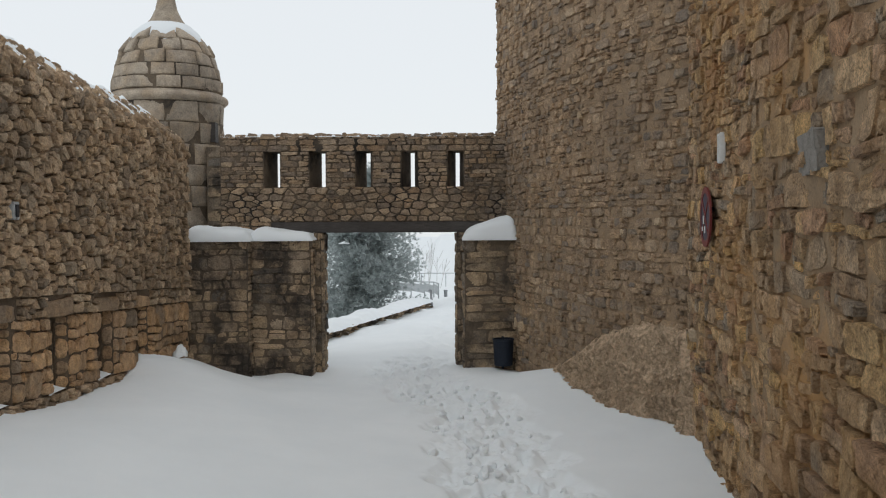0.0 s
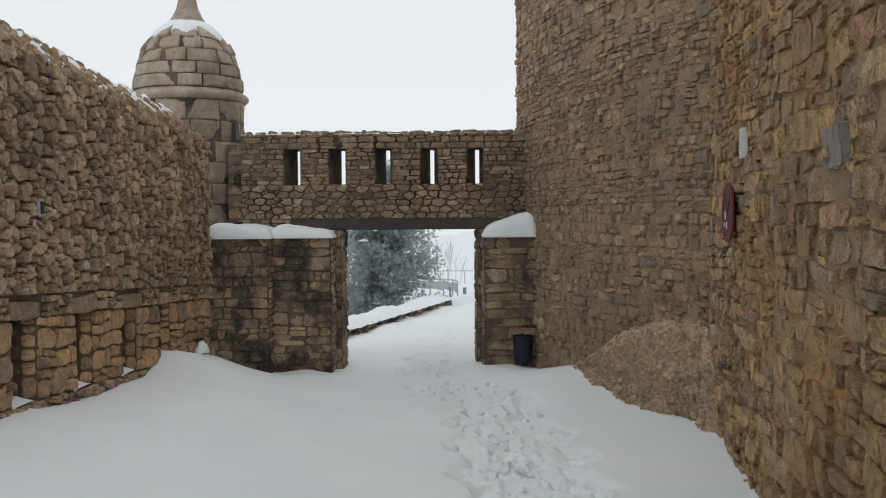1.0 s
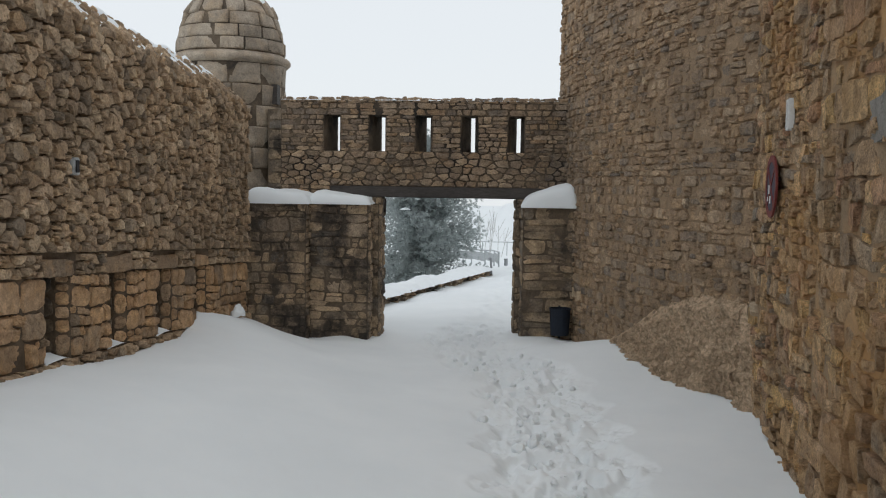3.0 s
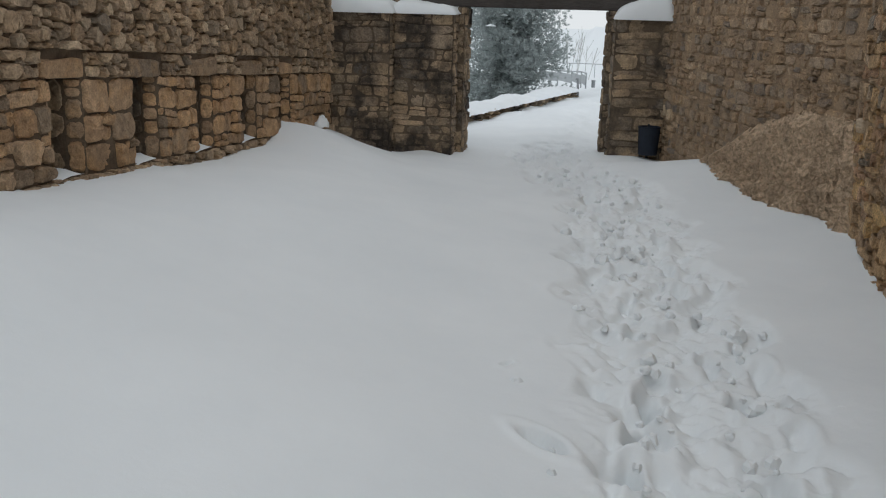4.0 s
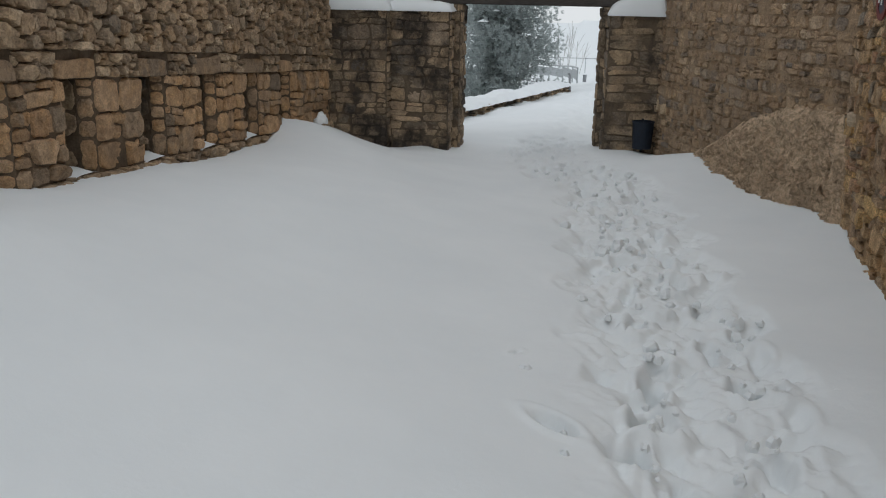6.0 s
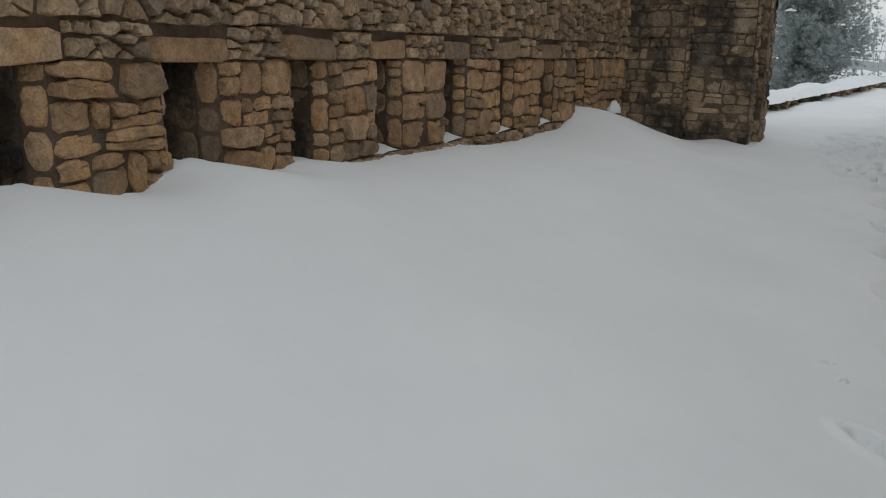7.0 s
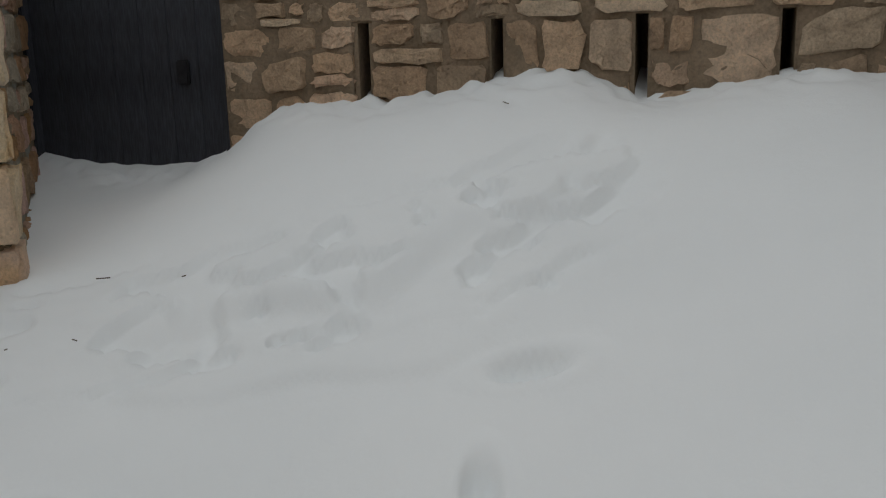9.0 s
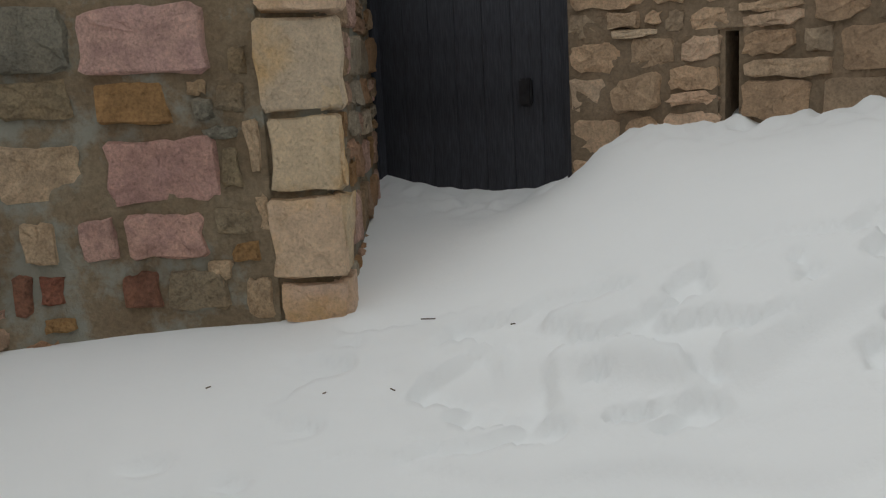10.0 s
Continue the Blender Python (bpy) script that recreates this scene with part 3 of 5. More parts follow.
def ground():
    gx, gy = axis(-4.0, 2.0, 0.0155, -900, 900), axis(-4.6, 13.0, 0.0165, -300, 14)
    gy = np.r_[gy[gy < 13.0], np.arange(13.02, 26, 0.07), axis(26.1, 26.3, 0.1, 26.05, 1500)]
    gy = np.unique(gy)
    X, Y = np.meshgrid(gx, gy)
    x, y = X.ravel(), Y.ravel()
    inside = (x > -4.5) & (x < 3.5) & (y > -6) & (y < 13.5)
    z = outer_z(x, y)
    far = (x > -4) & (x < 2) & (y > 12.2) & (y < 26)
    z[far] += [0.05 * noise.noise(Vector((a * 1.1, b * 0.7, 3))) + math.exp(-((a + 0.45 - 0.08 * (b - 13)) / 0.45) ** 2) * 0.05 * noise.noise(Vector((a * 6, b * 4, 9))) + 0.13 * max(0, noise.noise(Vector((a * 1.5, b * 1.4, 5)))) * math.exp(-((a + 2.3 - 0.255 * (b - 15)) / 0.18) ** 2) for a, b in zip(x[far], y[far])]
    zi = yard_z(x[inside], y[inside])
    xi, yi = x[inside], y[inside]
    # soft drifts and shallow hollows
    for amp, wl_, seed in ((0.035, 1.1, 1.0), (0.007, 0.45, 5.0), (0.0015, 0.16, 9.0)):
        nz = np.array([noise.noise(Vector((a / wl_ + seed, b / wl_, seed))) for a, b in zip(xi, yi)])
        edge = smooth01((xi + 3.25) / 0.5) if amp > 0.03 else 1.0
        zi = zi + amp * nz * edge
    # piers of the west wall each push up a little drift
    zi = zi + 0.012 * np.exp(-((xi + 3.35) / 0.13) ** 2) * np.array([noise.noise(Vector((0, b * 2.6, 4))) + 2.2 * abs(noise.noise(Vector((a * 9, b * 9, 6)))) + 1.2 * noise.noise(Vector((a * 21, b * 21, 2))) - 0.6 for a, b in zip(xi, yi)])
    # crumbly edge of the snow along the back wall
    along = (xi - CX) * -DY + (yi - CY) * DX
    near_wall = np.exp(-((along - 0.05) / 0.12) ** 2)
    sel = (near_wall > 0.02) & (yi < -1.9)
    zi[sel] += near_wall[sel] * np.array([0.03 * abs(noise.noise(Vector((a * 8, b * 8, 4)))) + 0.026 * noise.noise(Vector((a * 17, b * 17, 6))) - 0.008 for a, b in zip(xi[sel], yi[sel])])
    # the trodden trail
    tr = np.full(len(xi), 9.0)
    for (ax, ay), (bx, by) in zip(TRAIL, TRAIL[1:]):
        dx, dy = bx - ax, by - ay
        t = np.clip(((xi - ax) * dx + (yi - ay) * dy) / (dx * dx + dy * dy), 0, 1)
        tr = np.minimum(tr, np.hypot(xi - ax - t * dx, yi - ay - t * dy))
    clod = smooth01((0.56 - tr + 0.10 * np.sin(yi * 7) * np.sin(xi * 9 + 1)) / 0.22)
    sel = clod > 0.01
    cz = np.zeros(len(xi))
    cz[sel] = [0.055 * abs(noise.noise(Vector((a * 6, b * 6, 2)))) - 0.045 * max(0, min(1, 4 * noise.noise(Vector((a * 4.6, b * 4.6, 12))))) + 0.032 * abs(noise.noise(Vector((a * 14, b * 14, 7)))) + 0.014 * noise.noise(Vector((a * 27, b * 27, 3))) + 0.05 * noise.noise(Vector((a * 3.2, b * 3.2, 1))) - 0.02 for a, b in zip(xi[sel], yi[sel])]
    zi = zi + clod * (cz - 0.035)
    # the crust broken along a second, fainter track towards the door
    bt = np.full(len(xi), 9.0)
    for (ax, ay), (bx, by) in zip(BACK_TRAIL, BACK_TRAIL[1:]):
        dx, dy = bx - ax, by - ay
        t = np.clip(((xi - ax) * dx + (yi - ay) * dy) / (dx * dx + dy * dy), 0, 1)
        bt = np.minimum(bt, np.hypot(xi - ax - t * dx, yi - ay - t * dy))
    # a soft terrace and long drift ridges above that track
    side = (xi + 1.6) * 0.42 + (yi + 2.5) * 0.91 + 0.06 * np.sin(xi * 5) + 0.03 * np.sin(xi * 13 + 1)
    here = np.exp(-((xi + 1.55) / 0.75) ** 2) * np.exp(-((yi + 2.5) / 0.55) ** 2)
    zi = zi + here * (-0.045 * smooth01((side + 0.10) / 0.10) + 0.05 * smooth01((side - 0.10) / 0.5) - 0.03 * smooth01((side - 0.22) / 0.06) + 0.02 * smooth01((side - 0.3) / 0.2))
    sel = bt < 0.36
    crust = np.array([noise.noise(Vector(((a - 0.4 * b) * 3.2, (0.4 * a + b) * 8.0, 3))) + 0.6 * noise.noise(Vector(((a - 0.4 * b) * 9, (0.4 * a + b) * 18, 8))) for a, b in zip(xi[sel], yi[sel])])
    zi[sel] += smooth01((0.34 - bt[sel]) / 0.2) * (-0.036 * smooth01((crust - 0.02) / 0.16) + 0.016 * crust)
    for px, py, d, deep, size in prints:
        near_ = (np.abs(xi - px) < 0.45) & (np.abs(yi - py) < 0.45)
        if not near_.any():
            continue
        ux, uy = xi[near_] - px, yi[near_] - py
        a, b = ux * math.cos(d) + uy * math.sin(d), -ux * math.sin(d) + uy * math.cos(d)
        q = np.sqrt((a / 0.15) ** 2 + (b / 0.065) ** 2) / size
        lip, fall = (0.72, 0.36) if deep > 0.055 else (0.5, 0.6)
        zi[near_] += -deep * (1 - smooth01((q - lip) / fall)) + 0.22 * deep * np.exp(-((q - 1.5) / 0.35) ** 2)
    f = smooth01((13.4 - yi) / 1.6)
    z[inside] = np.where(xi > -3.97, zi * f + z[inside] * (1 - f), z[inside])
    nx, ny = len(gx), len(gy)
    idx = np.arange(nx * ny).reshape(ny, nx)
    quads = np.stack([idx[:-1, :-1], idx[:-1, 1:], idx[1:, 1:], idx[1:, :-1]], -1).reshape(-1, 4)
    me = bpy.data.meshes.new("ground")
    me.vertices.add(nx * ny)
    me.vertices.foreach_set("co", np.stack([x, y, z], -1).ravel())
    me.loops.add(quads.size)
    me.loops.foreach_set("vertex_index", quads.ravel())
    me.polygons.add(len(quads))
    me.polygons.foreach_set("loop_start", np.arange(0, quads.size, 4))
    me.polygons.foreach_set("use_smooth", np.ones(len(quads), bool))
    me.update(calc_edges=True)
    me.materials.append(SNOW)
    tagged(new("ground", me), "deep white snow with a trodden trail of footprints", "snow", kind="structure")


ground()

# ---- west wall: sloping rubble wall with a row of splayed embrasures ----


def wz(v):
    return lambda x, y: v - SLOPE * y


def west_place(u, v, d):
    return (XW + d, u, v - SLOPE * u + 0.015 * noise.noise(Vector((u * 1.7, v * 0.8, 2))))


def west_wall():
    wall = thing("wall_west", "tan rubble stone wall with a row of small embrasures", "wall", kind="structure")
    xo = XW - THICK
    blocks = [prism([(XW, U0 - 0.3), (XW, U1), (xo, U1), (xo, U0 - 0.3)], wz(-2.2), wz(SILL)), prism([(XW, U0 - 0.3), (XW, U1), (xo, U1), (xo, U0 - 0.3)], wz(HEAD), wz(TOP - 0.12)), prism([(XW, U0 - 0.3), (XW, U1), (xo, U1), (xo, U0 - 0.3)], wz(TOP - 0.12), wz(TOP - 0.119)), prism([(XW, U0 - 0.3), (XW, U1), (XW - 0.36, U1), (XW - 0.36, U0 - 0.3)], wz(TOP - 0.12), lambda x, y: TOP - SLOPE * y - 0.118 + 0.30 * (XW - x) / 0.36), prism([(XW - 0.36, U0 - 0.3), (XW - 0.36, U1), (xo, U1), (xo, U0 - 0.3)], wz(TOP - 0.12), wz(TOP + 0.18))]
    edges = [(U0 - 0.3,) * 3] + [e for s, n_, q in OPENINGS for e in ((s, s + 0.05, q - SLIT), (n_ + 0.06, n_, q + SLIT))] + [(U1,) * 3]
    cells_pier = []
    for k in range(0, len(edges), 2):
        (a, am, ao), (b, bm_, bo) = edges[k], edges[k + 1]
        blocks.append(prism([(XW, a), (XW, b), (XW - DEEP, bm_), (xo, bo), (xo, ao), (XW - DEEP, am)], wz(SILL), wz(HEAD)))
        cells_pier += coursed(a - 0.005, b + 0.005, SILL, HEAD, 0.25, 0.155, 50 + k, 0.5, 0.4, 0.42)
    mesh_part("core", *joined(blocks), MORTAR, wall)
    near_at = (XW, 2.2, 1.0)
    lay(cells_pier, west_place, wall, STONE_BLOCK, 0.034, 0.002, near_at, 260, 5, round_off=0.14, soft=0.016, vary=(0.3, 1.35), rough=0.10)
    for k in range(0, len(edges), 2):
        mortar_bed(west_place, max(U0, edges[k][0]) + 0.012, edges[k + 1][0] - 0.012, SILL, HEAD, 0.018, -0.001, 0.008, 70 + k, MORTAR, wall)
    lintels, above = [], []
    for s, n_, q in OPENINGS:
        c, w = (s + n_) / 2 + 0.02, rng.uniform(0.235, 0.29)
        lintels.append([(c - w, HEAD - 0.005), (c + w, HEAD - 0.005), (c + w, HEAD + rng.uniform(0.10, 0.16)), (c - w, HEAD + rng.uniform(0.10, 0.16))])
    lay(lintels, west_place, wall, STONE_BLOCK, 0.03, 0.005, near_at, 20, 6, round_off=0.1)
    gaps = [U0] + [e for q in lintels for e in (q[0][0], q[1][0])] + [U1]
    for k in range(0, len(gaps), 2):
        if gaps[k + 1] - gaps[k] > 0.06:
            above += rubble(gaps[k], gaps[k + 1], HEAD, HEAD + 0.165, 0.14, 0.085, 0.3, 80 + k)
    above += rubble(U0, U1, HEAD + 0.165, TOP - 0.10, 0.15, 0.118, 0.48, 90, 0.25)
    above += rubble(U0, U1, 0.2, SILL, 0.12, 0.08, 0.4, 91)
    lay(above, west_place, wall, STONE_WEST, 0.055, 0.007, (XW, 3.5, 1.5), 300, 7, round_off=0.07, soft=0.012, vary=(0.3, 1.35), rough=0.12)
    # stones on the splayed sides of each embrasure
    for k, (s, n_, q) in enumerate(OPENINGS):
        for sgn in (-1, 1):
            lip, throat, slit = (s, s + 0.05, q - SLIT) if sgn < 0 else (n_ + 0.06, n_, q + SLIT)
            for u_a, u_b, w_a, w_b, cell_w in ((0.0, DEEP, lip, throat, 0.2), (DEEP, THICK, throat, slit, 0.26)):
                def jamb(u, v, d, sgn=sgn, u_a=u_a, u_b=u_b, w_a=w_a, w_b=w_b):
                    y = w_a + (w_b - w_a) * (u - u_a) / (u_b - u_a)
                    return (XW - u + 0.3 * d, y - sgn * d * 0.8, v - SLOPE * y)
                cells = coursed(u_a, u_b, SILL, HEAD, cell_w, 0.15, 200 + 2 * k + sgn, 0.3, 0.1, 0.3)
                # the deep part takes the dark pier stone: recess shade put in as colour
                lay(cells, jamb, wall, STONE_BLOCK if u_a == 0 else STONE_PIER_JAMB_SHADE, 0.022 if u_a == 0 else 0.009, 0.004, None, 0, 9 + k, "jamb_stones", flip=(sgn > 0))
    # end face and rough coping
    lay(rubble(0.0, THICK, 0.2, TOP, 0.17, 0.13, 0.3, 95), lambda u, v, d: (XW - u, U1 + d, v - SLOPE * U1), wall, STONE_WEST, 0.03, 0.008, None, 0, 11, "end_stones", flip=True)
    lay(rubble(U0, U1, 0.0, THICK, 0.13, 0.1, 0.42, 96, 0.2), lambda u, v, d: (XW - v + d * 0.4, u, TOP - 0.12 + 0.30 * min(1, v / 0.36) - SLOPE * u + d * 0.8), wall, STONE_WEST, 0.07, 0.008, (XW, 7, 3), 200, 12, "coping_stones", round_off=0.08)
    return wall


west_wall()


def snow_strip(points, width, thick, seed, cover=0.5):
    """Patchy snow along the top of a wall: a thin irregular sheet over a line of points."""
    verts, faces = [], []
    n = len(points)
    rows = 7
    for i, (p, side) in enumerate(points):
        for j in range(rows):
            t = j / (rows - 1) - 0.5
            edge = 1 - (2 * abs(t)) ** 3
            lump = 0.6 * noise.noise(Vector((p[0] * 1.1 + seed, p[1] * 1.1, j * 0.15))) + 0.2 * noise.noise(Vector((p[0] * 4 + seed, p[1] * 4, j * 0.4)))
            wob = 1 + 0.25 * noise.noise(Vector((p[1] * 4 + p[0] * 4, seed, j)))
            verts.append((p[0] + side[0] * t * width * wob, p[1] + side[1] * t * width * wob, p[2] - 0.03 + thick * edge * (cover + lump)))
    for i in range(n - 1):
        for j in range(rows - 1):
            a = i * rows + j
            faces.append((a, a + 1, a + rows + 1, a + rows))
    return verts, faces




def coping_snow():
    """Snow caught between the rough coping stones of the west wall."""
    us, vs = np.arange(U0, U1, 0.03), np.linspace(0.02, THICK, 22)
    verts = []
    for u in us:
        for v in vs:
            lump = noise.noise(Vector((u * 4, v * 4, 3))) + 0.6 * noise.noise(Vector((u * 12, v * 12, 8)))
            verts.append((XW - v, float(u), TOP - 0.12 + 0.30 * min(1, v / 0.36) - SLOPE * u + 0.052 + 0.06 * lump + 0.06 * (v / THICK - 0.5)))
    m = len(vs)
    faces = [(i * m + j, i * m + j + 1, (i + 1) * m + j + 1, (i + 1) * m + j) for i in range(len(us) - 1) for j in range(m - 1)]
    return mesh_part("wall_top_snow", verts, [f[::-1] for f in faces], SNOW, smooth=True)


tagged(coping_snow(), "patchy snow between rough coping stones of a wall", "snow")

# ---- gate wall with slots, lintel beam and piers ----
YG, GT = 11.6, 0.4
GX0, GX1, GZ0, GZ1 = -3.1, 0.62, 1.75, 2.85
slots = [-2.43, -1.84, -1.24, -0.65, -0.05]


def gate_wall():
    wall = thing("wall_gate", "brown stone wall over a gateway with five loopholes", "wall", kind="structure")
    blocks = []
    lo, hi, hs, sl = 2.2, 2.66, 0.105, 0.026
    def slab(x0, x1, z0, z1):
        blocks.append(prism([(x0, YG), (x1, YG), (x1, YG + GT), (x0, YG + GT)], z0, z1))
    slab(GX0, GX1, GZ0, lo)
    slab(GX0, GX1, hi, GZ1)
    slab(GX0, -2.44, 1.3, GZ0)
    slab(0.32, GX1, 1.3, GZ0)
    e = [(GX0, GX0)] + [q for s in slots for q in ((s - hs, s + 0.03 - sl), (s + hs, s + 0.03 + sl))] + [(GX1, GX1)]
    cells = rubble(GX0, GX1, GZ0, lo, 0.17, 0.09, 0.26, 21) + coursed(GX0, GX1, hi, GZ1, 0.2, 0.06, 22, 0.5, 0.2)
    for k in range(0, len(e), 2):
        (a, ao), (b, bo) = e[k], e[k + 1]
        blocks.append(prism([(a, YG), (b, YG), (bo, YG + GT), (ao, YG + GT)], lo, hi))
        cells += coursed(a, b, lo, hi, 0.17, 0.06, 30 + k, 0.5, 0.15)
    cells += coursed(GX0, -2.44, 1.35, GZ0, 0.17, 0.08, 24) + coursed(0.32, GX1, 1.35, GZ0, 0.15, 0.08, 25)
    mesh_part("core", *joined(blocks), MORTAR_DARK, wall)
    lay(cells, lambda u, v, d: (u, YG - d, v), wall, STONE_GATE, 0.02, 0.004, (-1, YG, 2.2), 300, 13, round_off=0.1, soft=0.01, vary=(0.3, 1.4), rough=0.1)
    lay(rubble(GX0, GX1, 0.0, GT, 0.18, 0.12, 0.4, 23), lambda u, v, d: (u, YG + v, GZ1 + d), wall, STONE_GATE, 0.04, 0.01, None, 0, 14, "coping_stones")
    return wall


gate_wall()
pts = [((x, YG + GT / 2, GZ1 + 0.03), (0, 1)) for x in np.arange(GX0, GX1, 0.05)]
tagged(mesh_part("wall_top_snow", *snow_strip(pts, GT, 0.05, 8, 0.6), SNOW, smooth=True), "thin strip of snow on the gate wall", "snow")
beam = part("lintel_beam", box_bm((2.76, 0.5, 0.14), (-1.06, YG + 0.2, 1.68), 0.012), BEAM)
tagged(beam, "dark weathered timber beam over the gateway", "beam")


def pier(name, x0, x1, y0, y1, z1, label, seed, w=0.21, h=0.12, side=0):
    """A masonry pier with stones on its front, its top edge and its open side."""
    p = thing(name, label, "pier", "gate piers")
    mesh_part("core", *prism([(x0, y0), (x1, y0), (x1, y1), (x0, y1)], -1.2, z1), MORTAR_DARK, p)
    lay(coursed(x0, x1, -0.6, z1, w, h, seed, 0.6, 0.3, 0.45), lambda u, v, d: (u, y0 - d, v), p, STONE_PIER_JAMB_SHADE, 0.02, 0.004, (x0, y0, 0.8), 150, seed, round_off=0.1, soft=0.012, vary=(0.2, 1.4), rough=0.1)
    mortar_bed(lambda u, v, d: (u, y0 - d, v), x0 + 0.004, x1 - 0.004, -0.5, z1 - 0.004, 0.025, 0.002, 0.010, seed, MORTAR_DARK, p)
    if side:
        xs = x1 if side > 0 else x0
        lay(coursed(y0, y1, -0.6, z1, w, h, seed + 1), lambda u, v, d: (xs + side * d, u, v), p, STONE_PIER_JAMB_SHADE, 0.02, 0.006, (xs, y0, 0.8), 60, seed + 1, round_off=0.13, flip=side < 0)
    return p


pier("gate_pier", -3.5, -2.63, 11.0, 12.0, 1.53, "dark damp stone pier with black water stains", 41, side=1)
pier("gate_pier", -2.63, -1.88, 11.18, 12.0, 1.53, "dark brown stone pier beside the gateway", 44, 0.28, 0.14, side=1)
pier("gate_jamb", -1.88, -1.79, 11.5, 12.0, 1.61, "narrow brown stone jamb of the gateway", 47, 0.12, 0.2, side=1)
pier("gate_jamb", -0.04, 0.06, 11.5, 12.0, 1.61, "narrow brown stone jamb of the gateway", 49, 0.12, 0.2, side=-1)
pier("gate_pier", 0.05, 0.80, 11.12, 12.0, 1.53, "brown stone pier of large squared blocks", 52, 0.36, 0.15, side=-1)


def snow_cap(x0, x1, y0, y1, z, high, seed, lean=0.0):
    """A thick pillow of snow on a flat top, with rounded, uneven edges."""
    nx, ny = max(8, int((x1 - x0) / 0.03)), max(8, int((y1 - y0) / 0.04))
    verts, faces = [], []
    for j in range(ny + 1):
        for i in range(nx + 1):
            s, t = i / nx, j / ny
            x, y = x0 + (x1 - x0) * s, y0 + (y1 - y0) * t
            e = min(s * (x1 - x0), (1 - s) * (x1 - x0), t * (y1 - y0))
            h = (1 - math.exp(-e / 0.045)) * (high * (1 + lean * (s - 0.5) * 2) + 0.035 * noise.noise(Vector((x * 3 + seed, y * 3, seed))) + 0.01 * noise.noise(Vector((x * 11, y * 11, seed))))
            wob = 0.02 * noise.noise(Vector((x * 6, y * 6, seed + 3)))
            verts.append((x, y + (wob if j == 0 else 0), z + max(0, h) + (0.012 * noise.noise(Vector((x * 8, y * 8, 1))) if e < 0.01 else 0)))
    for j in range(ny):
        for i in range(nx):
            a = j * (nx + 1) + i
            faces.append((a, a + 1, a + nx + 2, a + nx + 1))
    k = len(verts)
    rim = [i for i in range(nx + 1)]
    verts += [(verts[i][0], verts[i][1], z - 0.01) for i in rim]
    faces += [(k + i, k + i + 1, i + 1, i) for i in range(nx)]
    return mesh_part("heaped_snow", verts, faces, SNOW, smooth=True)


for args, lab in (((-3.42, -2.58, 10.94, 11.62, 1.525, 0.17, 2, -0.2), "thick rounded snow lying on a stone pier"), ((-2.66, -1.84, 11.12, 11.6, 1.525, 0.13, 5, -0.25), "thick rounded snow lying on a stone pier"), ((0.02, 0.72, 11.05, 11.6, 1.525, 0.24, 9, 0.45), "sloping heap of snow on the gate pier")):
    tagged(snow_cap(*args), lab, "snow", "snow caps")

# ---- the round tower and the east wall ----
JX, JY = 1.83, 7.27


def tower_xy(u):
    """The tower's face in plan, u metres from the gate towards the east wall; it bulges slightly."""
    L = 5.0
    t = (u - 0.5) / 4.5
    x, y = 0.6 + (JX - 0.6) * t, 11.6 + (JY - 11.6) * t
    s = 0.12 * 4 * t * (1 - t)
    return x - 0.962 * s, y - 0.273 * s


def tower_place(u, v, d):
    x, y = tower_xy(u)
    return (x - 0.962 * d, y - 0.273 * d, v)


def east_place(u, v, d):
    """The near wall: u metres from the corner with the tower towards the south."""
    return (JX - 0.0965 * u - 0.9953 * d, JY - 0.9953 * u + 0.0965 * d, v)


def tower():
    t = thing("wall_tower", "tall curved tower wall of brown rubble and mortar", "wall", kind="structure")
    us = [0.0, 0.5, 1.25, 2.0, 2.75, 3.5, 4.25, 5.0]
    plan = [tower_xy(u) for u in us] + [(4.5, 8.5), (4.5, 12.6), (1.4, 12.6)]
    mesh_part("core", *prism(plan, -1.5, 5.6), MORTAR_TOWER, t)
    lay(coursed(0.0, 5.0, -0.5, 3.4, 0.17, 0.085, 61, 0.5, 0.2, 0.4), tower_place, t, STONE_TOWER, 0.026, 0.005, (1.4, 8.8, 1.2), 300, 15, round_off=0.14, soft=0.012, vary=(0.1, 1.5), rough=0.12)
    mortar_bed(tower_place, 0.0, 5.0, -0.5, 5.6, 0.022, 0.003, 0.010, 11, MORTAR_TOWER, t)
    pale = [(4.55, 1.72, 0.1, 0.085), (3.95, 1.62, 0.09, 0.07), (3.1, 2.78, 0.09, 0.09), (1.2, 0.4, 0.16, 0.14), (1.0, 0.42, 0.12, 0.15), (3.35, 3.3, 0.08, 0.08)]
    lay([[(u, v), (u + w, v + 0.005), (u + w * 0.96, v + h), (u + 0.004, v + h * 0.97)] for u, v, w, h in pale], tower_place, t, PALE_TOWER, 0.04, 0.002, None, 9, 93, round_off=0.14, soft=0.012)
    lay(coursed(0.0, 5.0, 3.4, 5.6, 0.17, 0.085, 62, 0.5, 0.2, 0.4), tower_place, t, STONE_TOWER, 0.026, 0.005, None, 0, 16, round_off=0.14, soft=0.012, vary=(0.1, 1.5), rough=0.12)
    return t


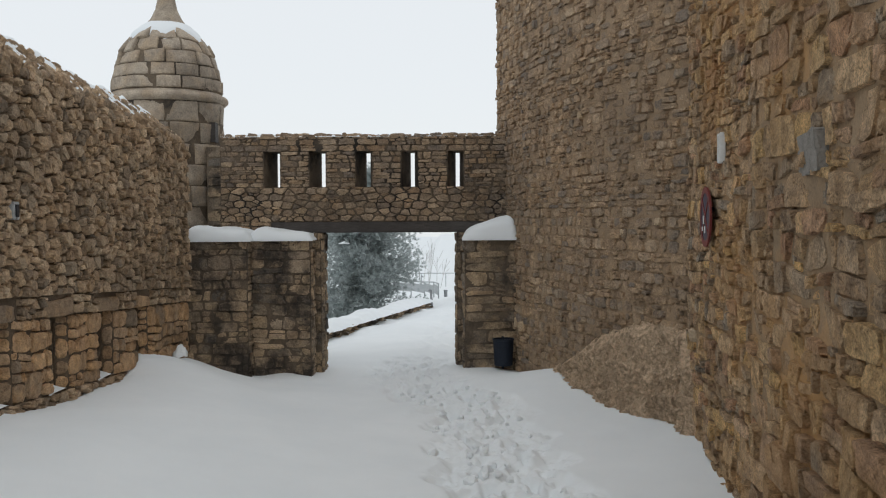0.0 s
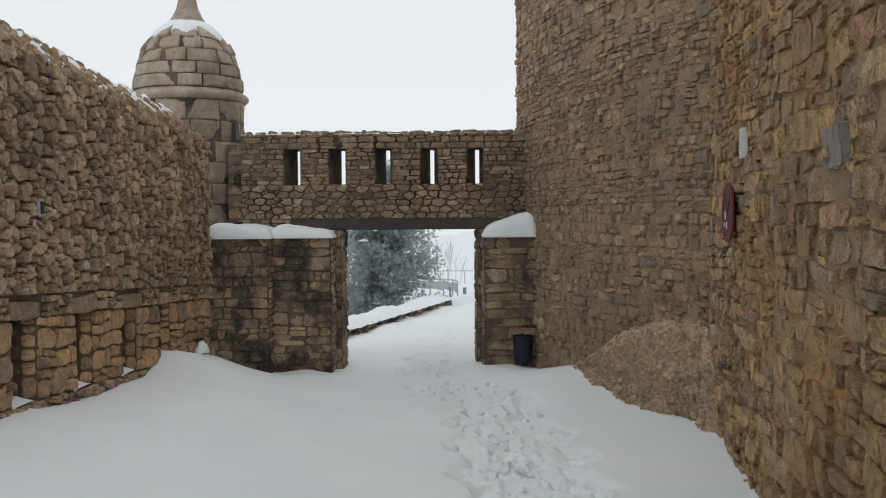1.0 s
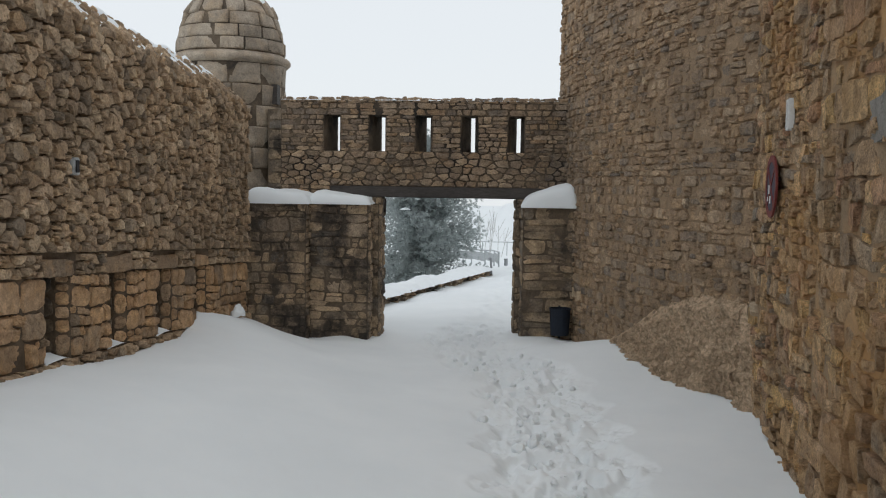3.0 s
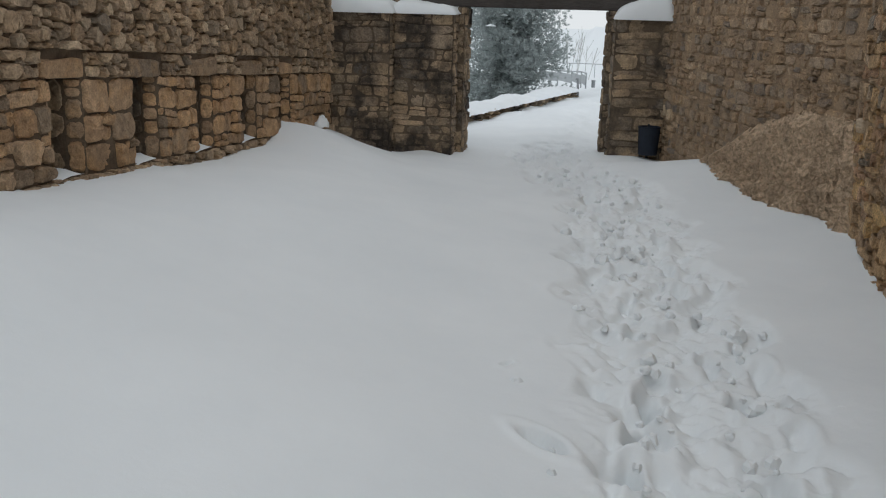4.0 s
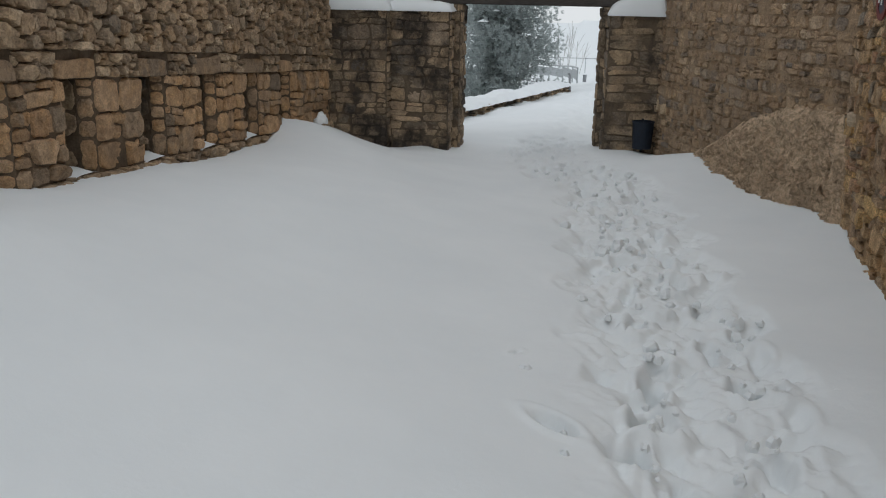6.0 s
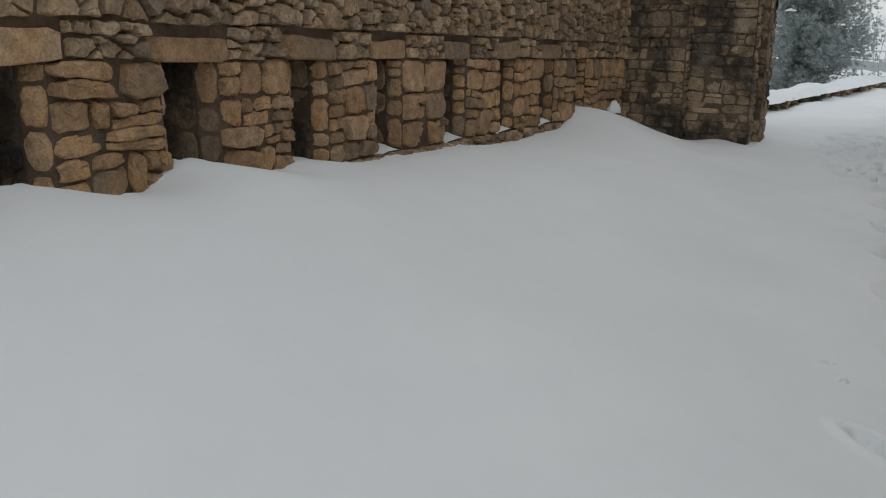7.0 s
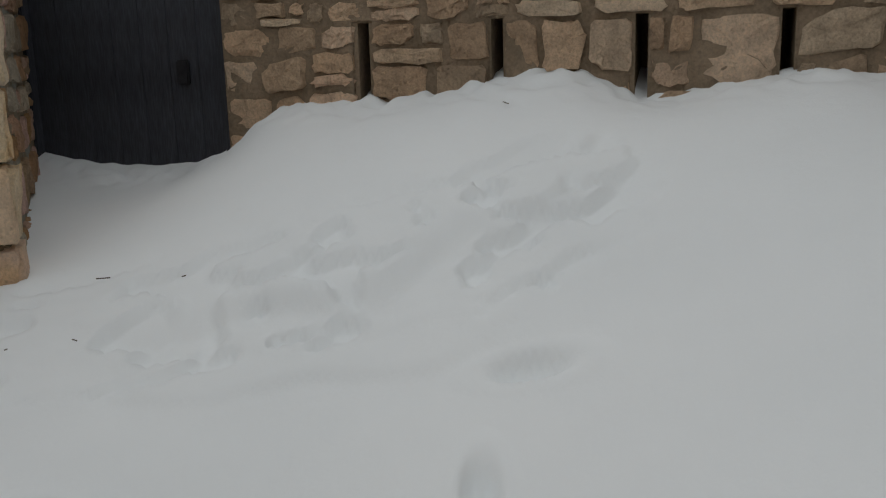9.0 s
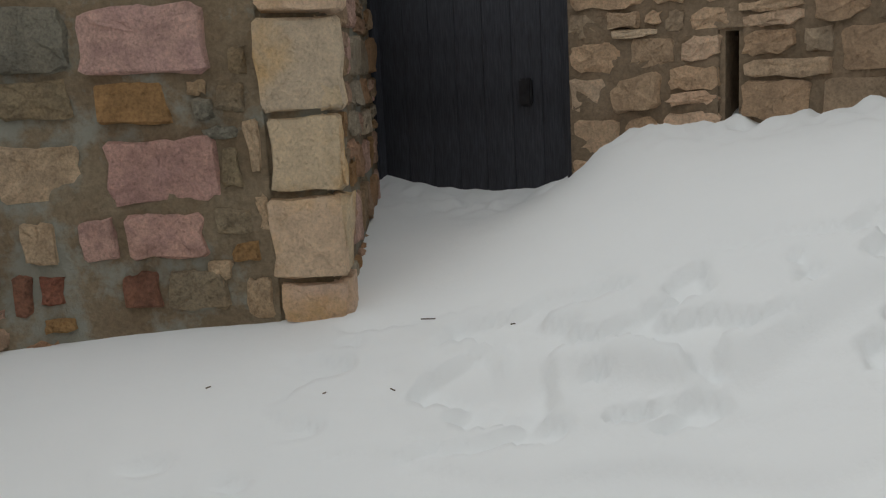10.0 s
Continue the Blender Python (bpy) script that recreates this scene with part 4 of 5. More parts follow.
def east_wall():
    w = thing("wall_east", "rough ochre and brown rubble wall with weathered mortar", "wall", kind="structure")
    a, m, b = east_place(0, 0, 0), east_place(5.6, 0, 0), east_place(11.2, 0, 0)
    hi = prism([a[:2], m[:2], (m[0] + 2, m[1]), (a[0] + 2, a[1])][::-1], -1.5, 4.4)
    lo = prism([m[:2], b[:2], (b[0] + 0.6, b[1]), (m[0] + 0.6, m[1])][::-1], -1.5, 1.6)
    mesh_part("core", *joined([hi, lo]), MORTAR_NEAR, w)
    cells = coursed(0.0, 2.2, -0.6, 3.3, 0.21, 0.12, 63, 0.6, 0.35, 0.7) + coursed(2.2, 5.6, -0.6, 3.3, 0.27, 0.15, 66, 0.6, 0.4, 0.6)
    loose = [c for c in cells if sum(u for u, v in c) / len(c) > 2.7 and sum(v for u, v in c) / len(c) < 0.95 + 0.25 * (sum(u for u, v in c) / len(c) - 3.6)]
    kept = [c for c in cells if c not in loose]
    lay(kept, east_place, w, STONE_NEAR, 0.032, 0.008, (1.5, 4.6, 1.5), 260, 17, round_off=0.07, soft=0.009, vary=(0.15, 1.3), rough=0.14)
    lay(loose, east_place, w, STONE_NEAR, 0.055, 0.009, (1.5, 4.6, 0.6), 90, 19, round_off=0.07, soft=0.014, vary=(0.4, 1.3), rough=0.12)
    mortar_bed(east_place, 0.0, 5.6, -0.6, 4.4, 0.018, -0.002, 0.015, 21, MORTAR_NEAR, w)
    lay(coursed(0.0, 5.6, 3.3, 4.4, 0.21, 0.13, 64, 0.6, 0.4, 0.75) + coursed(5.6, 11.2, -0.6, 1.6, 0.26, 0.18, 65), east_place, w, STONE_NEAR, 0.03, 0.008, None, 0, 18, round_off=0.1, vary=(0.2, 1.4), rough=0.12)
    return w


tower()
ew = east_wall()
GREY_BLOCK = stone_mat("grey_block_stone", [(0.28, 0.265, 0.24), (0.31, 0.29, 0.265)], stain_amount=0.15, contrast=0.4, tint_amount=0.0)
PALE_BLOCK = stone_mat("pale_block_stone", [(0.62, 0.50, 0.36), (0.55, 0.43, 0.30)], stain_amount=0.1, contrast=0.4, tint_amount=0.0)
lay([[(3.1, 1.99), (3.58, 2.0), (3.6, 2.2), (3.12, 2.19)]], east_place, ew, GREY_BLOCK, 0.042, 0.004, None, 5, 91, round_off=0.04, soft=0.01)
lay([[(0.25, 0.80), (0.33, 0.79), (0.36, 0.86), (0.32, 0.93), (0.25, 0.90)]], east_place, ew, PALE_BLOCK, 0.05, 0.002, None, 5, 92)

# ---- south side: back wall with slots, door, front wall with quoins ----


def back_place(u, v, d):
    return (CX + DX * u - DY * d, CY + DY * u + DX * d, v)


def back_wall():
    w = thing("wall_back", "pinkish tan limestone wall with narrow arrow slits", "wall", kind="structure")
    ks, kw = [0.39, 0.82, 1.28, 1.74], 0.02
    blocks = []
    def slab(a, b, z0, z1, d0=-0.4):
        blocks.append(prism([back_place(a, 0, 0)[:2], back_place(b, 0, 0)[:2], back_place(b, 0, d0)[:2], back_place(a, 0, d0)[:2]][::-1], z0, z1))
    slab(-0.4, 2.27, -0.6, 1.2)
    slab(-0.4, 2.27, 1.57, 2.08)
    slab(2.27, 3.5, 2.05, 2.08)
    e = [-0.4] + [q for k in ks for q in (k - kw, k + kw)] + [2.27]
    cells = coursed(0.0, 2.27, 0.9, 1.2, 0.26, 0.13, 71) + coursed(0.0, 2.27, 1.57, 2.08, 0.22, 0.13, 72)
    for k in range(0, len(e), 2):
        slab(e[k], e[k + 1], 1.2, 1.57)
        cells += coursed(max(0.0, e[k]), e[k + 1], 1.2, 1.57, 0.2, 0.15, 73 + k, 0.3, 0.18, 0.3)
    blocks.append(prism([back_place(-0.4, 0, -0.3)[:2], back_place(2.27, 0, -0.3)[:2], back_place(2.27, 0, -0.42)[:2], back_place(-0.4, 0, -0.42)[:2]][::-1], 1.15, 1.6))
    mesh_part("core", *joined(blocks), MORTAR_BACK, w)
    lay(cells, back_place, w, STONE_BACK, 0.02, 0.005, (-2.3, -3.1, 1.5), 300, 19, round_off=0.1, soft=0.010, flip=True, vary=(0.4, 1.3), rough=0.1)
    mortar_bed(back_place, 0.0, 2.26, 0.9, 2.075, 0.015, 0.005, 0.010, 31, MORTAR_BACK, w, lambda u, v: 1.19 < v < 1.58 and any(abs(u - k) < kw + 0.012 for k in ks), True)
    return w


back_wall()


def place_matrix(u, v, d):
    x, y, z = back_place(u, v, d)
    return Matrix.Translation((x, y, z)) @ Matrix.Rotation(math.atan2(DY, DX), 4, "Z")


def plank_door():
    d = thing("door_1", "closed blue-black painted plank door half buried by snow", "door", kind="structure")
    for i in range(7):
        part("plank", box_bm((0.1165, 0.05, 1.7), (0, 0, -0.15), 0.002, None), DOOR, d).matrix_world = place_matrix(2.35 + i * 0.118, 1.35, -0.09)
    part("lock", box_bm((0.05, 0.02, 0.09), bevel=0.006), METAL_DARK, d).matrix_world = place_matrix(2.47, 1.42, -0.058)
    for u in (2.285, 3.13):
        part("door_frame", box_bm((0.03, 0.12, 1.7), (0, 0, -0.15), bevel=0.005), DOOR, d).matrix_world = place_matrix(u, 1.35, -0.08)


plank_door()
FX, FY, FDX, FDY = -0.96, -3.2, 0.98, -0.2


def front_place(u, v, d):
    return (FX + FDX * u + 0.2 * d, FY + FDY * u + 0.98 * d, v)


def reveal_place(u, v, d):
    """The end face of the front wall, from its corner back to the door."""
    return (FX - 0.225 * u - 0.974 * d, FY - 0.974 * u + 0.225 * d, v)


def front_wall():
    w = thing("wall_front", "wall of pink, ochre and grey stones in grey mortar", "wall", kind="structure")
    a, b, c = front_place(0, 0, 0), front_place(2.4, 0, 0), reveal_place(1.25, 0, 0)
    mesh_part("core", *prism([a[:2], b[:2], (b[0], -5.5), (c[0], -5.5), c[:2]][::-1], -0.6, 1.9), MORTAR_GREY, w)
    levels = [0.45, 0.67, 0.88, 0.989, 1.212, 1.412, 1.651, 1.895]
    quoins, q2 = [], []
    for i, (z, top) in enumerate(zip(levels, levels[1:])):
        out = -0.03 - 0.035 * max(0.0, (z - 1.1) / 0.5)
        quoins.append([(out, z), (0.155 + 0.012 * (i % 2), z), (0.16 + 0.01 * (i % 2), top), (out, top)])
        q2.append([(-0.02, z), (0.17 - 0.06 * (i % 2), z), (0.17 - 0.06 * (i % 2), top), (-0.02, top)])
    lay(quoins, front_place, w, STONE_QUOIN, 0.03, 0.003, None, 60, 25, round_off=0.05, soft=0.010, flip=True, rough=0.02, vary=(0.85, 1.2))
    lay(q2, reveal_place, w, STONE_QUOIN, 0.03, 0.003, None, 60, 26, round_off=0.05, soft=0.010, rough=0.02, vary=(0.85, 1.2))
    # the stones beside the quoins, by tone: u and z of two corners
    squared = {
        "green_grey": [(0.607, 1.539, 0.81, 1.708), (0.272, 1.409, 0.334, 1.461), (0.22, 1.355, 0.309, 1.392)],
        "pink": [(0.266, 1.52, 0.603, 1.692), (0.271, 1.2, 0.571, 1.373), (0.314, 1.059, 0.532, 1.188), (0.549, 1.058, 0.65, 1.182)],
        "olive": [(0.617, 1.426, 0.82, 1.523), (0.279, 0.923, 0.446, 1.033), (0.183, 1.512, 0.234, 1.593), (0.196, 1.426, 0.269, 1.503), (0.218, 1.228, 0.276, 1.343), (0.209, 1.116, 0.31, 1.186)],
        "brown": [(0.374, 1.398, 0.582, 1.516), (0.179, 1.042, 0.264, 1.102), (0.678, 0.886, 0.765, 0.922), (0.237, 1.705, 0.334, 1.77)],
        "cream": [(0.603, 1.216, 0.84, 1.374), (0.694, 1.055, 0.788, 1.184), (0.285, 1.465, 0.345, 1.507), (0.168, 0.886, 0.243, 1.008), (0.161, 1.262, 0.202, 1.408), (0.262, 1.0, 0.327, 1.055), (0.158, 1.11, 0.194, 1.218)],
        "red": [(0.452, 0.931, 0.559, 1.035), (0.777, 0.925, 0.836, 1.041), (0.699, 0.954, 0.763, 1.042)],
    }
    r = random.Random(4)
    for k, (tone, rects) in enumerate(squared.items()):
        cells = [[(x + r.uniform(-0.008, 0.008), z + r.uniform(-0.006, 0.006)) for x, z in ((a0, z0), (a1, z0), (a1, z1), ((a0 + a1) / 2, z1), (a0, z1))] for a0, z0, a1, z1 in rects]
        lay(cells, front_place, w, FRONT_TONES[tone], 0.022, 0.001, None, 20, 27 + k, round_off=0.08, soft=0.012, flip=True, vary=(0.8, 1.3), rough=0.07)
    others = coursed(0.85, 2.4, 0.2, 1.72, 0.28, 0.165, 77, 0.55, 0.35, 0.45) + coursed(0.35, 2.4, 1.78, 1.895, 0.28, 0.11, 78, 0.5, 0.2) + coursed(0.17, 0.85, 0.3, 0.88, 0.2, 0.13, 76)
    lay(others, front_place, w, STONE_FRONT, 0.018, 0.006, (-0.6, -3.3, 1.2), 200, 37, round_off=0.1, flip=True, rough=0.1)
    mortar_bed(front_place, 0.155, 2.4, 0.3, 1.895, 0.014, 0.007, 0.009, 41, MORTAR_GREY, w, None, True)
    lay(coursed(0.17, 1.25, 0.6, 1.9, 0.2, 0.14, 79), reveal_place, w, STONE_FRONT, 0.014, 0.01, (-1, -3.4, 1.3), 120, 29, round_off=0.12)
    return w


front_wall()

# ---- corner turret with a domed roof ----
TX, TY, TR = -3.97, 12.28, 0.74


def dome_r(z):
    if z < 3.42:
        return TR
    h = (z - 3.42) / 1.06
    return 0.73 * math.sqrt(max(0.0, 1 - h * h))


def turret_place(u, v, d):
    a, r = u / TR, dome_r(v) + d
    up = d * 0.6 if v > 3.9 else 0
    return (TX + r * math.sin(a), TY - r * math.cos(a), v + up)


def revolve(profile, n=40):
    verts = [(TX + r * math.sin(2 * math.pi * i / n), TY - r * math.cos(2 * math.pi * i / n), z) for r, z in profile for i in range(n)]
    faces = [(k * n + i, k * n + (i + 1) % n, (k + 1) * n + (i + 1) % n, (k + 1) * n + i) for k in range(len(profile) - 1) for i in range(n)]
    return verts, faces + [tuple(range(n - 1, -1, -1)), tuple(range((len(profile) - 1) * n, len(profile) * n))]


def turret():
    t = thing("corner_turret", "round grey-tan ashlar turret with a stone dome and finial", "turret")
    prof = [(TR, -1.5)] + [(dome_r(z) - 0.006, z) for z in np.linspace(3.3, 4.36, 12)]
    mesh_part("core", *revolve(prof), MORTAR_DARK, t, smooth=True)
    circ = math.pi * TR
    drum = bond(-circ, circ, 0.3, 3.34, 0.46, 0.265, 301)
    lay(drum, turret_place, t, STONE_TURRET, 0.012, 0.004, (-3.5, 11.5, 2.6), 110, 31, long_edge=0.07, smooth=True)
    rows = np.linspace(3.50, 4.33, 6)
    for i in range(5):
        z0, z1 = float(rows[i]), float(rows[i + 1])
        k = dome_r((z0 + z1) / 2) / TR
        lay(bond(-circ, circ, z0, z1, 0.36 / k ** 0.8, z1 - z0, 310 + i), turret_place, t, STONE_TURRET, 0.012, 0.005, (-3.5, 11.5, 3.8), 16, 33 + i, long_edge=0.07, smooth=True)
    ring = [(TR - 0.02, 3.34), (TR + 0.03, 3.345), (TR + 0.065, 3.38), (TR + 0.07, 3.41), (TR + 0.05, 3.445), (TR + 0.0, 3.47), (TR - 0.03, 3.50)]
    mesh_part("cornice", *revolve(ring), STONE_TURRET, t, smooth=True)
    fin = [(0.32, 4.33), (0.27, 4.42), (0.20, 4.52), (0.145, 4.64), (0.115, 4.78), (0.125, 4.80), (0.13, 4.83), (0.10, 4.86), (0.14, 4.93), (0.16, 5.02), (0.13, 5.11), (0.05, 5.17)]
    mesh_part("finial", *revolve(fin, 28), STONE_TURRET, t, smooth=True)
    # solid block in dark beam colour, painted shade instead of a real recess
    part("doorway", box_bm((0.10, 0.16, 0.26), (TX + 0.68, TY - 0.26, 2.95)), BEAM, t, "dark solid block in place of a shaded opening")
    return t


turret()
n = 48
verts, faces = [], []
for k in range(6):
    for i in range(n):
        a = 2 * math.pi * i / n
        rr = 0.27 + 0.06 * k * (0.7 + 0.5 * noise.noise(Vector((math.sin(a) * 2, math.cos(a) * 2, 3))))
        z = 3.42 + 1.06 * math.sqrt(max(0, 1 - (rr / 0.73) ** 2)) + (0.035 if k < 5 else -0.02) + 0.012 * noise.noise(Vector((a * 2, k, 1)))
        verts.append((TX + rr * math.sin(a), TY - rr * math.cos(a), z))
for k in range(5):
    for i in range(n):
        faces.append((k * n + i, (k + 1) * n + i, (k + 1) * n + (i + 1) % n, k * n + (i + 1) % n))
tagged(mesh_part("dome_snow", verts, faces, SNOW, smooth=True), "thin snow round the top of the stone dome", "snow")
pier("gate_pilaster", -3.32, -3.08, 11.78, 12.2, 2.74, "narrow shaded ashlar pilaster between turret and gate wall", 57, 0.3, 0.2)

# ---- rough rendered footing at the foot of the tower ----


def footing():
    verts, faces = [], []
    us, nv = np.arange(2.35, 5.45, 0.022), 50
    for u in us:
        top = float(np.interp(u, [2.35, 2.7, 3.1, 3.6, 4.0, 4.3, 5.0, 5.25, 5.45], [0.16, 0.27, 0.46, 0.70, 0.80, 0.90, 0.95, 0.55, 0.1])) + 0.04 * noise.noise(Vector((u * 5, 0, 2))) + 0.02 * noise.noise(Vector((u * 17, 0, 2)))
        for j in range(nv + 1):
            s = j / nv
            v = -0.5 + (top + 0.5) * s
            rough = 0.5 * noise.noise(Vector((u * 6, v * 6, 1))) + 0.5 * noise.noise(Vector((u * 15, v * 15, 5))) + 0.3 * noise.noise(Vector((u * 34, v * 34, 9)))
            d = (0.075 + 0.08 * (1 - s) + 0.10 * rough + 0.05 * abs(noise.noise(Vector((u * 22, v * 22, 3)))) - 0.05 * max(0, 2 * noise.noise(Vector((u * 4, v * 2.5, 7))) - 0.3)) * min(1, (1 - s) * 9) - 0.01
            if u <= 5.0:
                verts.append(tower_place(u, v, d))
            else:
                verts.append(east_place(u - 5.0, v, d))
    for i in range(len(us) - 1):
        for j in range(nv):
            a = i * (nv + 1) + j
            faces.append((a, a + nv + 1, a + nv + 2, a + 1))
    tagged(mesh_part("wall_footing", verts, faces, PLASTER, smooth=True), "rough crumbling tan render at the tower's foot", "footing", kind="structure")


footing()

# ---- litter bin, sign, plaques ----


def litter_bin():
    b = thing("litter_bin", "dark blue metal litter bin on a post in snow", "litter bin", at=(0.52, 10.98, -0.15))
    bm = bmesh.new()
    prof = [(0.105, 0.12), (0.112, 0.13), (0.128, 0.43), (0.134, 0.44), (0.134, 0.455), (0.122, 0.455), (0.116, 0.30), (0.10, 0.16)]
    rings = [[bm.verts.new((r * math.cos(2 * math.pi * i / 24), r * 0.85 * math.sin(2 * math.pi * i / 24), z)) for i in range(24)] for r, z in prof]
    for p, q in zip(rings, rings[1:]):
        for i in range(24):
            bm.faces.new((p[i], p[(i + 1) % 24], q[(i + 1) % 24], q[i]))
    bm.faces.new(rings[0][::-1])
    bm.faces.new(rings[-1])
    part("bucket", bm, METAL_BLUE, b)
    part("post", box_bm((0.03, 0.03, 0.5), (0, 0.125, 0.22), 0.004), METAL_DARK, b)
    part("bracket", box_bm((0.12, 0.02, 0.03), (0, 0.108, 0.36), 0.003), METAL_DARK, b)


litter_bin()


def disc_bm(r0, r1, z0, z1, n=40):
    bm = bmesh.new()
    rows = [[bm.verts.new((r * math.cos(2 * math.pi * i / n), r * math.sin(2 * math.pi * i / n), z)) for i in range(n)] for r, z in ((r0, z0), (r1, z0), (r1, z1), (r0, z1))]
    for k in range(4):
        p, q = rows[k], rows[(k + 1) % 4]
        for i in range(n):
            bm.faces.new((p[i], p[(i + 1) % n], q[(i + 1) % n], q[i]))
    return bm


def east_matrix(u, v, d):
    x, y, z = east_place(u, v, d)
    return Matrix.Translation((x, y, z)) @ Matrix(((-0.0965, 0, -0.9953, 0), (-0.9953, 0, 0.0965, 0), (0, 1, 0, 0), (0, 0, 0, 1)))


def road_sign():
    s = thing("road_sign", "round faded blue traffic sign with red rim on the wall", "sign")
    s.matrix_world = east_matrix(1.03, 1.80, 0.06) @ Matrix.Rotation(radians(-0.8), 4, "Y")
    for name, bm, mat in (("disc", disc_bm(0.0005, 0.175, -0.004, 0.004), BLUE), ("rim", disc_bm(0.17, 0.213, -0.006, 0.008), RED), ("bracket", box_bm((0.04, 0.04, 0.07), (0, 0.05, -0.04)), METAL_DARK), ("bracket", box_bm((0.04, 0.04, 0.07), (0, -0.05, -0.04)), METAL_DARK)):
        part(name, bm, mat, s)
    for a in (45, -45):
        part("bar", box_bm((0.35, 0.022, 0.006), (0, 0, 0.006), 0, Matrix.Rotation(radians(a), 4, "Z")), RED, s)


    for x, y, h in ((-0.03, -0.02, 0.06), (0.02, -0.09, 0.05), (-0.075, -0.085, 0.03)):
        part("white_mark", box_bm((0.03, h, 0.004), (x, y, 0.012)), WHITE, s)


road_sign()


def wall_plaque():
    p = thing("wall_plaque", "small white framed plaque fixed to the wall", "plaque")
    p.matrix_world = east_matrix(1.42, 2.26, 0.028) @ Matrix.Rotation(radians(-4), 4, "Y")
    part("plate", box_bm((0.10, 0.17, 0.02), bevel=0.003), METAL_GREY, p)
    for sx in (-1, 1):
        part("frame", box_bm((0.018, 0.20, 0.04), (sx * 0.055, 0, 0.004), 0.004), WHITE, p)
    for sy in (-1, 1):
        part("frame", box_bm((0.096, 0.018, 0.036), (0, sy * 0.09, 0.004), 0.004), WHITE, p)


wall_plaque()
q = thing("wall_vent", "small grey metal box set into rubble wall", "vent box")
q.matrix_world = Matrix.Translation((XW + 0.03, 6.26, 1.87))
part("box_face", box_bm((0.05, 0.09, 0.13), bevel=0.006), METAL_GREY, q)
part("slot_plate", box_bm((0.01, 0.05, 0.09), (0.028, 0, 0), 0.003), METAL_DARK, q)

# snow lying on the sills of the far embrasures
for k, (south, north, slit_mid) in enumerate(OPENINGS[6:]):
    c = (south + north) / 2
    z = SILL - SLOPE * c
    nx_ = 9
    verts, faces = [], []
    for i in range(nx_):
        for j in range(nx_):
            s, t = i / (nx_ - 1), j / (nx_ - 1)
            half = 0.18 + (SLIT - 0.18) * s * 0.8
            h = 0.045 * math.sin(math.pi * min(1, 0.25 + 0.75 * s)) * (1 - (2 * t - 1) ** 4) + 0.02 * noise.noise(Vector((s * 3, t * 3, k)))
            verts.append((XW + 0.02 - 0.4 * s, c + (2 * t - 1) * half * 0.95, z - 0.004 + max(0, h) * (0.3 + 0.7 * min(1, s * 4))))
    for i in range(nx_ - 1):
        for j in range(nx_ - 1):
            a = i * nx_ + j
            faces.append((a, a + 1, a + nx_ + 1, a + nx_))
    tagged(mesh_part("sill_snow", verts, faces, SNOW, smooth=True), "small patch of snow on an embrasure sill", "snow", "sill snow")

# ---- beyond the gate: low wall, pine, railings, shrubs ----


def low_wall():
    w = thing("low_wall", "low dark stone wall capped with snow beside the path", "low wall")
    a, b = Vector((-2.9, 13.3)), Vector((-0.62, 22.2))
    dr = (b - a).normalized()
    nr = Vector((dr.y, -dr.x))
    L = (b - a).length

    def ground_at(u):
        return -0.29 - 0.012 * (a.y + dr.y * u - 12)

    def place(u, v, d):
        p = a + dr * u + nr * d
        return (p.x, p.y, ground_at(u) + v)
    plan = [a + nr * 0.0, b, b - nr * 0.4, a - nr * 0.4]
    mesh_part("core", *prism([(p.x, p.y) for p in plan][::-1], -1.6, lambda x, y: -0.13 - 0.012 * (y - 12)), MORTAR_DARK, w)
    lay(rubble(0, L, -0.15, 0.17, 0.26, 0.12, 0.4, 401), place, w, STONE_PIER_JAMB_SHADE, 0.09, 0.02, None, 120, 41, round_off=0.16, flip=True, vary=(0.1, 1.5), rough=0.15)
    pts = []
    for u in np.arange(-0.05, L + 0.05, 0.08):
        p = place(u, 0.17, -0.17)
        pts.append((p, (nr.x, nr.y)))
    v, f = snow_strip(pts, 0.66, 0.15, 12, 0.85)
    tagged(mesh_part("wall_top_snow", v, f, SNOW, smooth=True), "thick snow on the low path wall", "snow")
    post = thing("marker_post", "dark weathered post at the end of a low wall", "post", at=(-0.55, 22.3, -0.44))
    part("post", box_bm((0.055, 0.07, 0.46), (0, 0, 0.2), 0.012, Matrix.Rotation(-0.05, 4, "Y")), POST_GREY, post)
    part("cap", box_bm((0.10, 0.09, 0.05), (-0.03, 0, 0.43), 0.02), POST_GREY, post)


low_wall()


def needle_tuft(r, p, d, size, verts, faces):
    """A spray of thin needles round a short twig."""
    d = d.normalized()
    side = d.orthogonal().normalized()
    for i in range(7):
        q = Matrix.Rotation(i * 0.9 + r.uniform(0, 0.6), 3, d) @ side
        tip = p + (d * r.uniform(0.5, 1.0) + q * r.uniform(0.35, 0.8)) * size
        wdt = d.cross(q).normalized() * size * 0.09
        k = len(verts)
        verts += [tuple(p - wdt * 0.4), tuple(p + wdt * 0.4), tuple((p + tip) / 2 + wdt), tuple(tip), tuple((p + tip) / 2 - wdt)]
        faces.append((k, k + 1, k + 2, k + 3, k + 4))


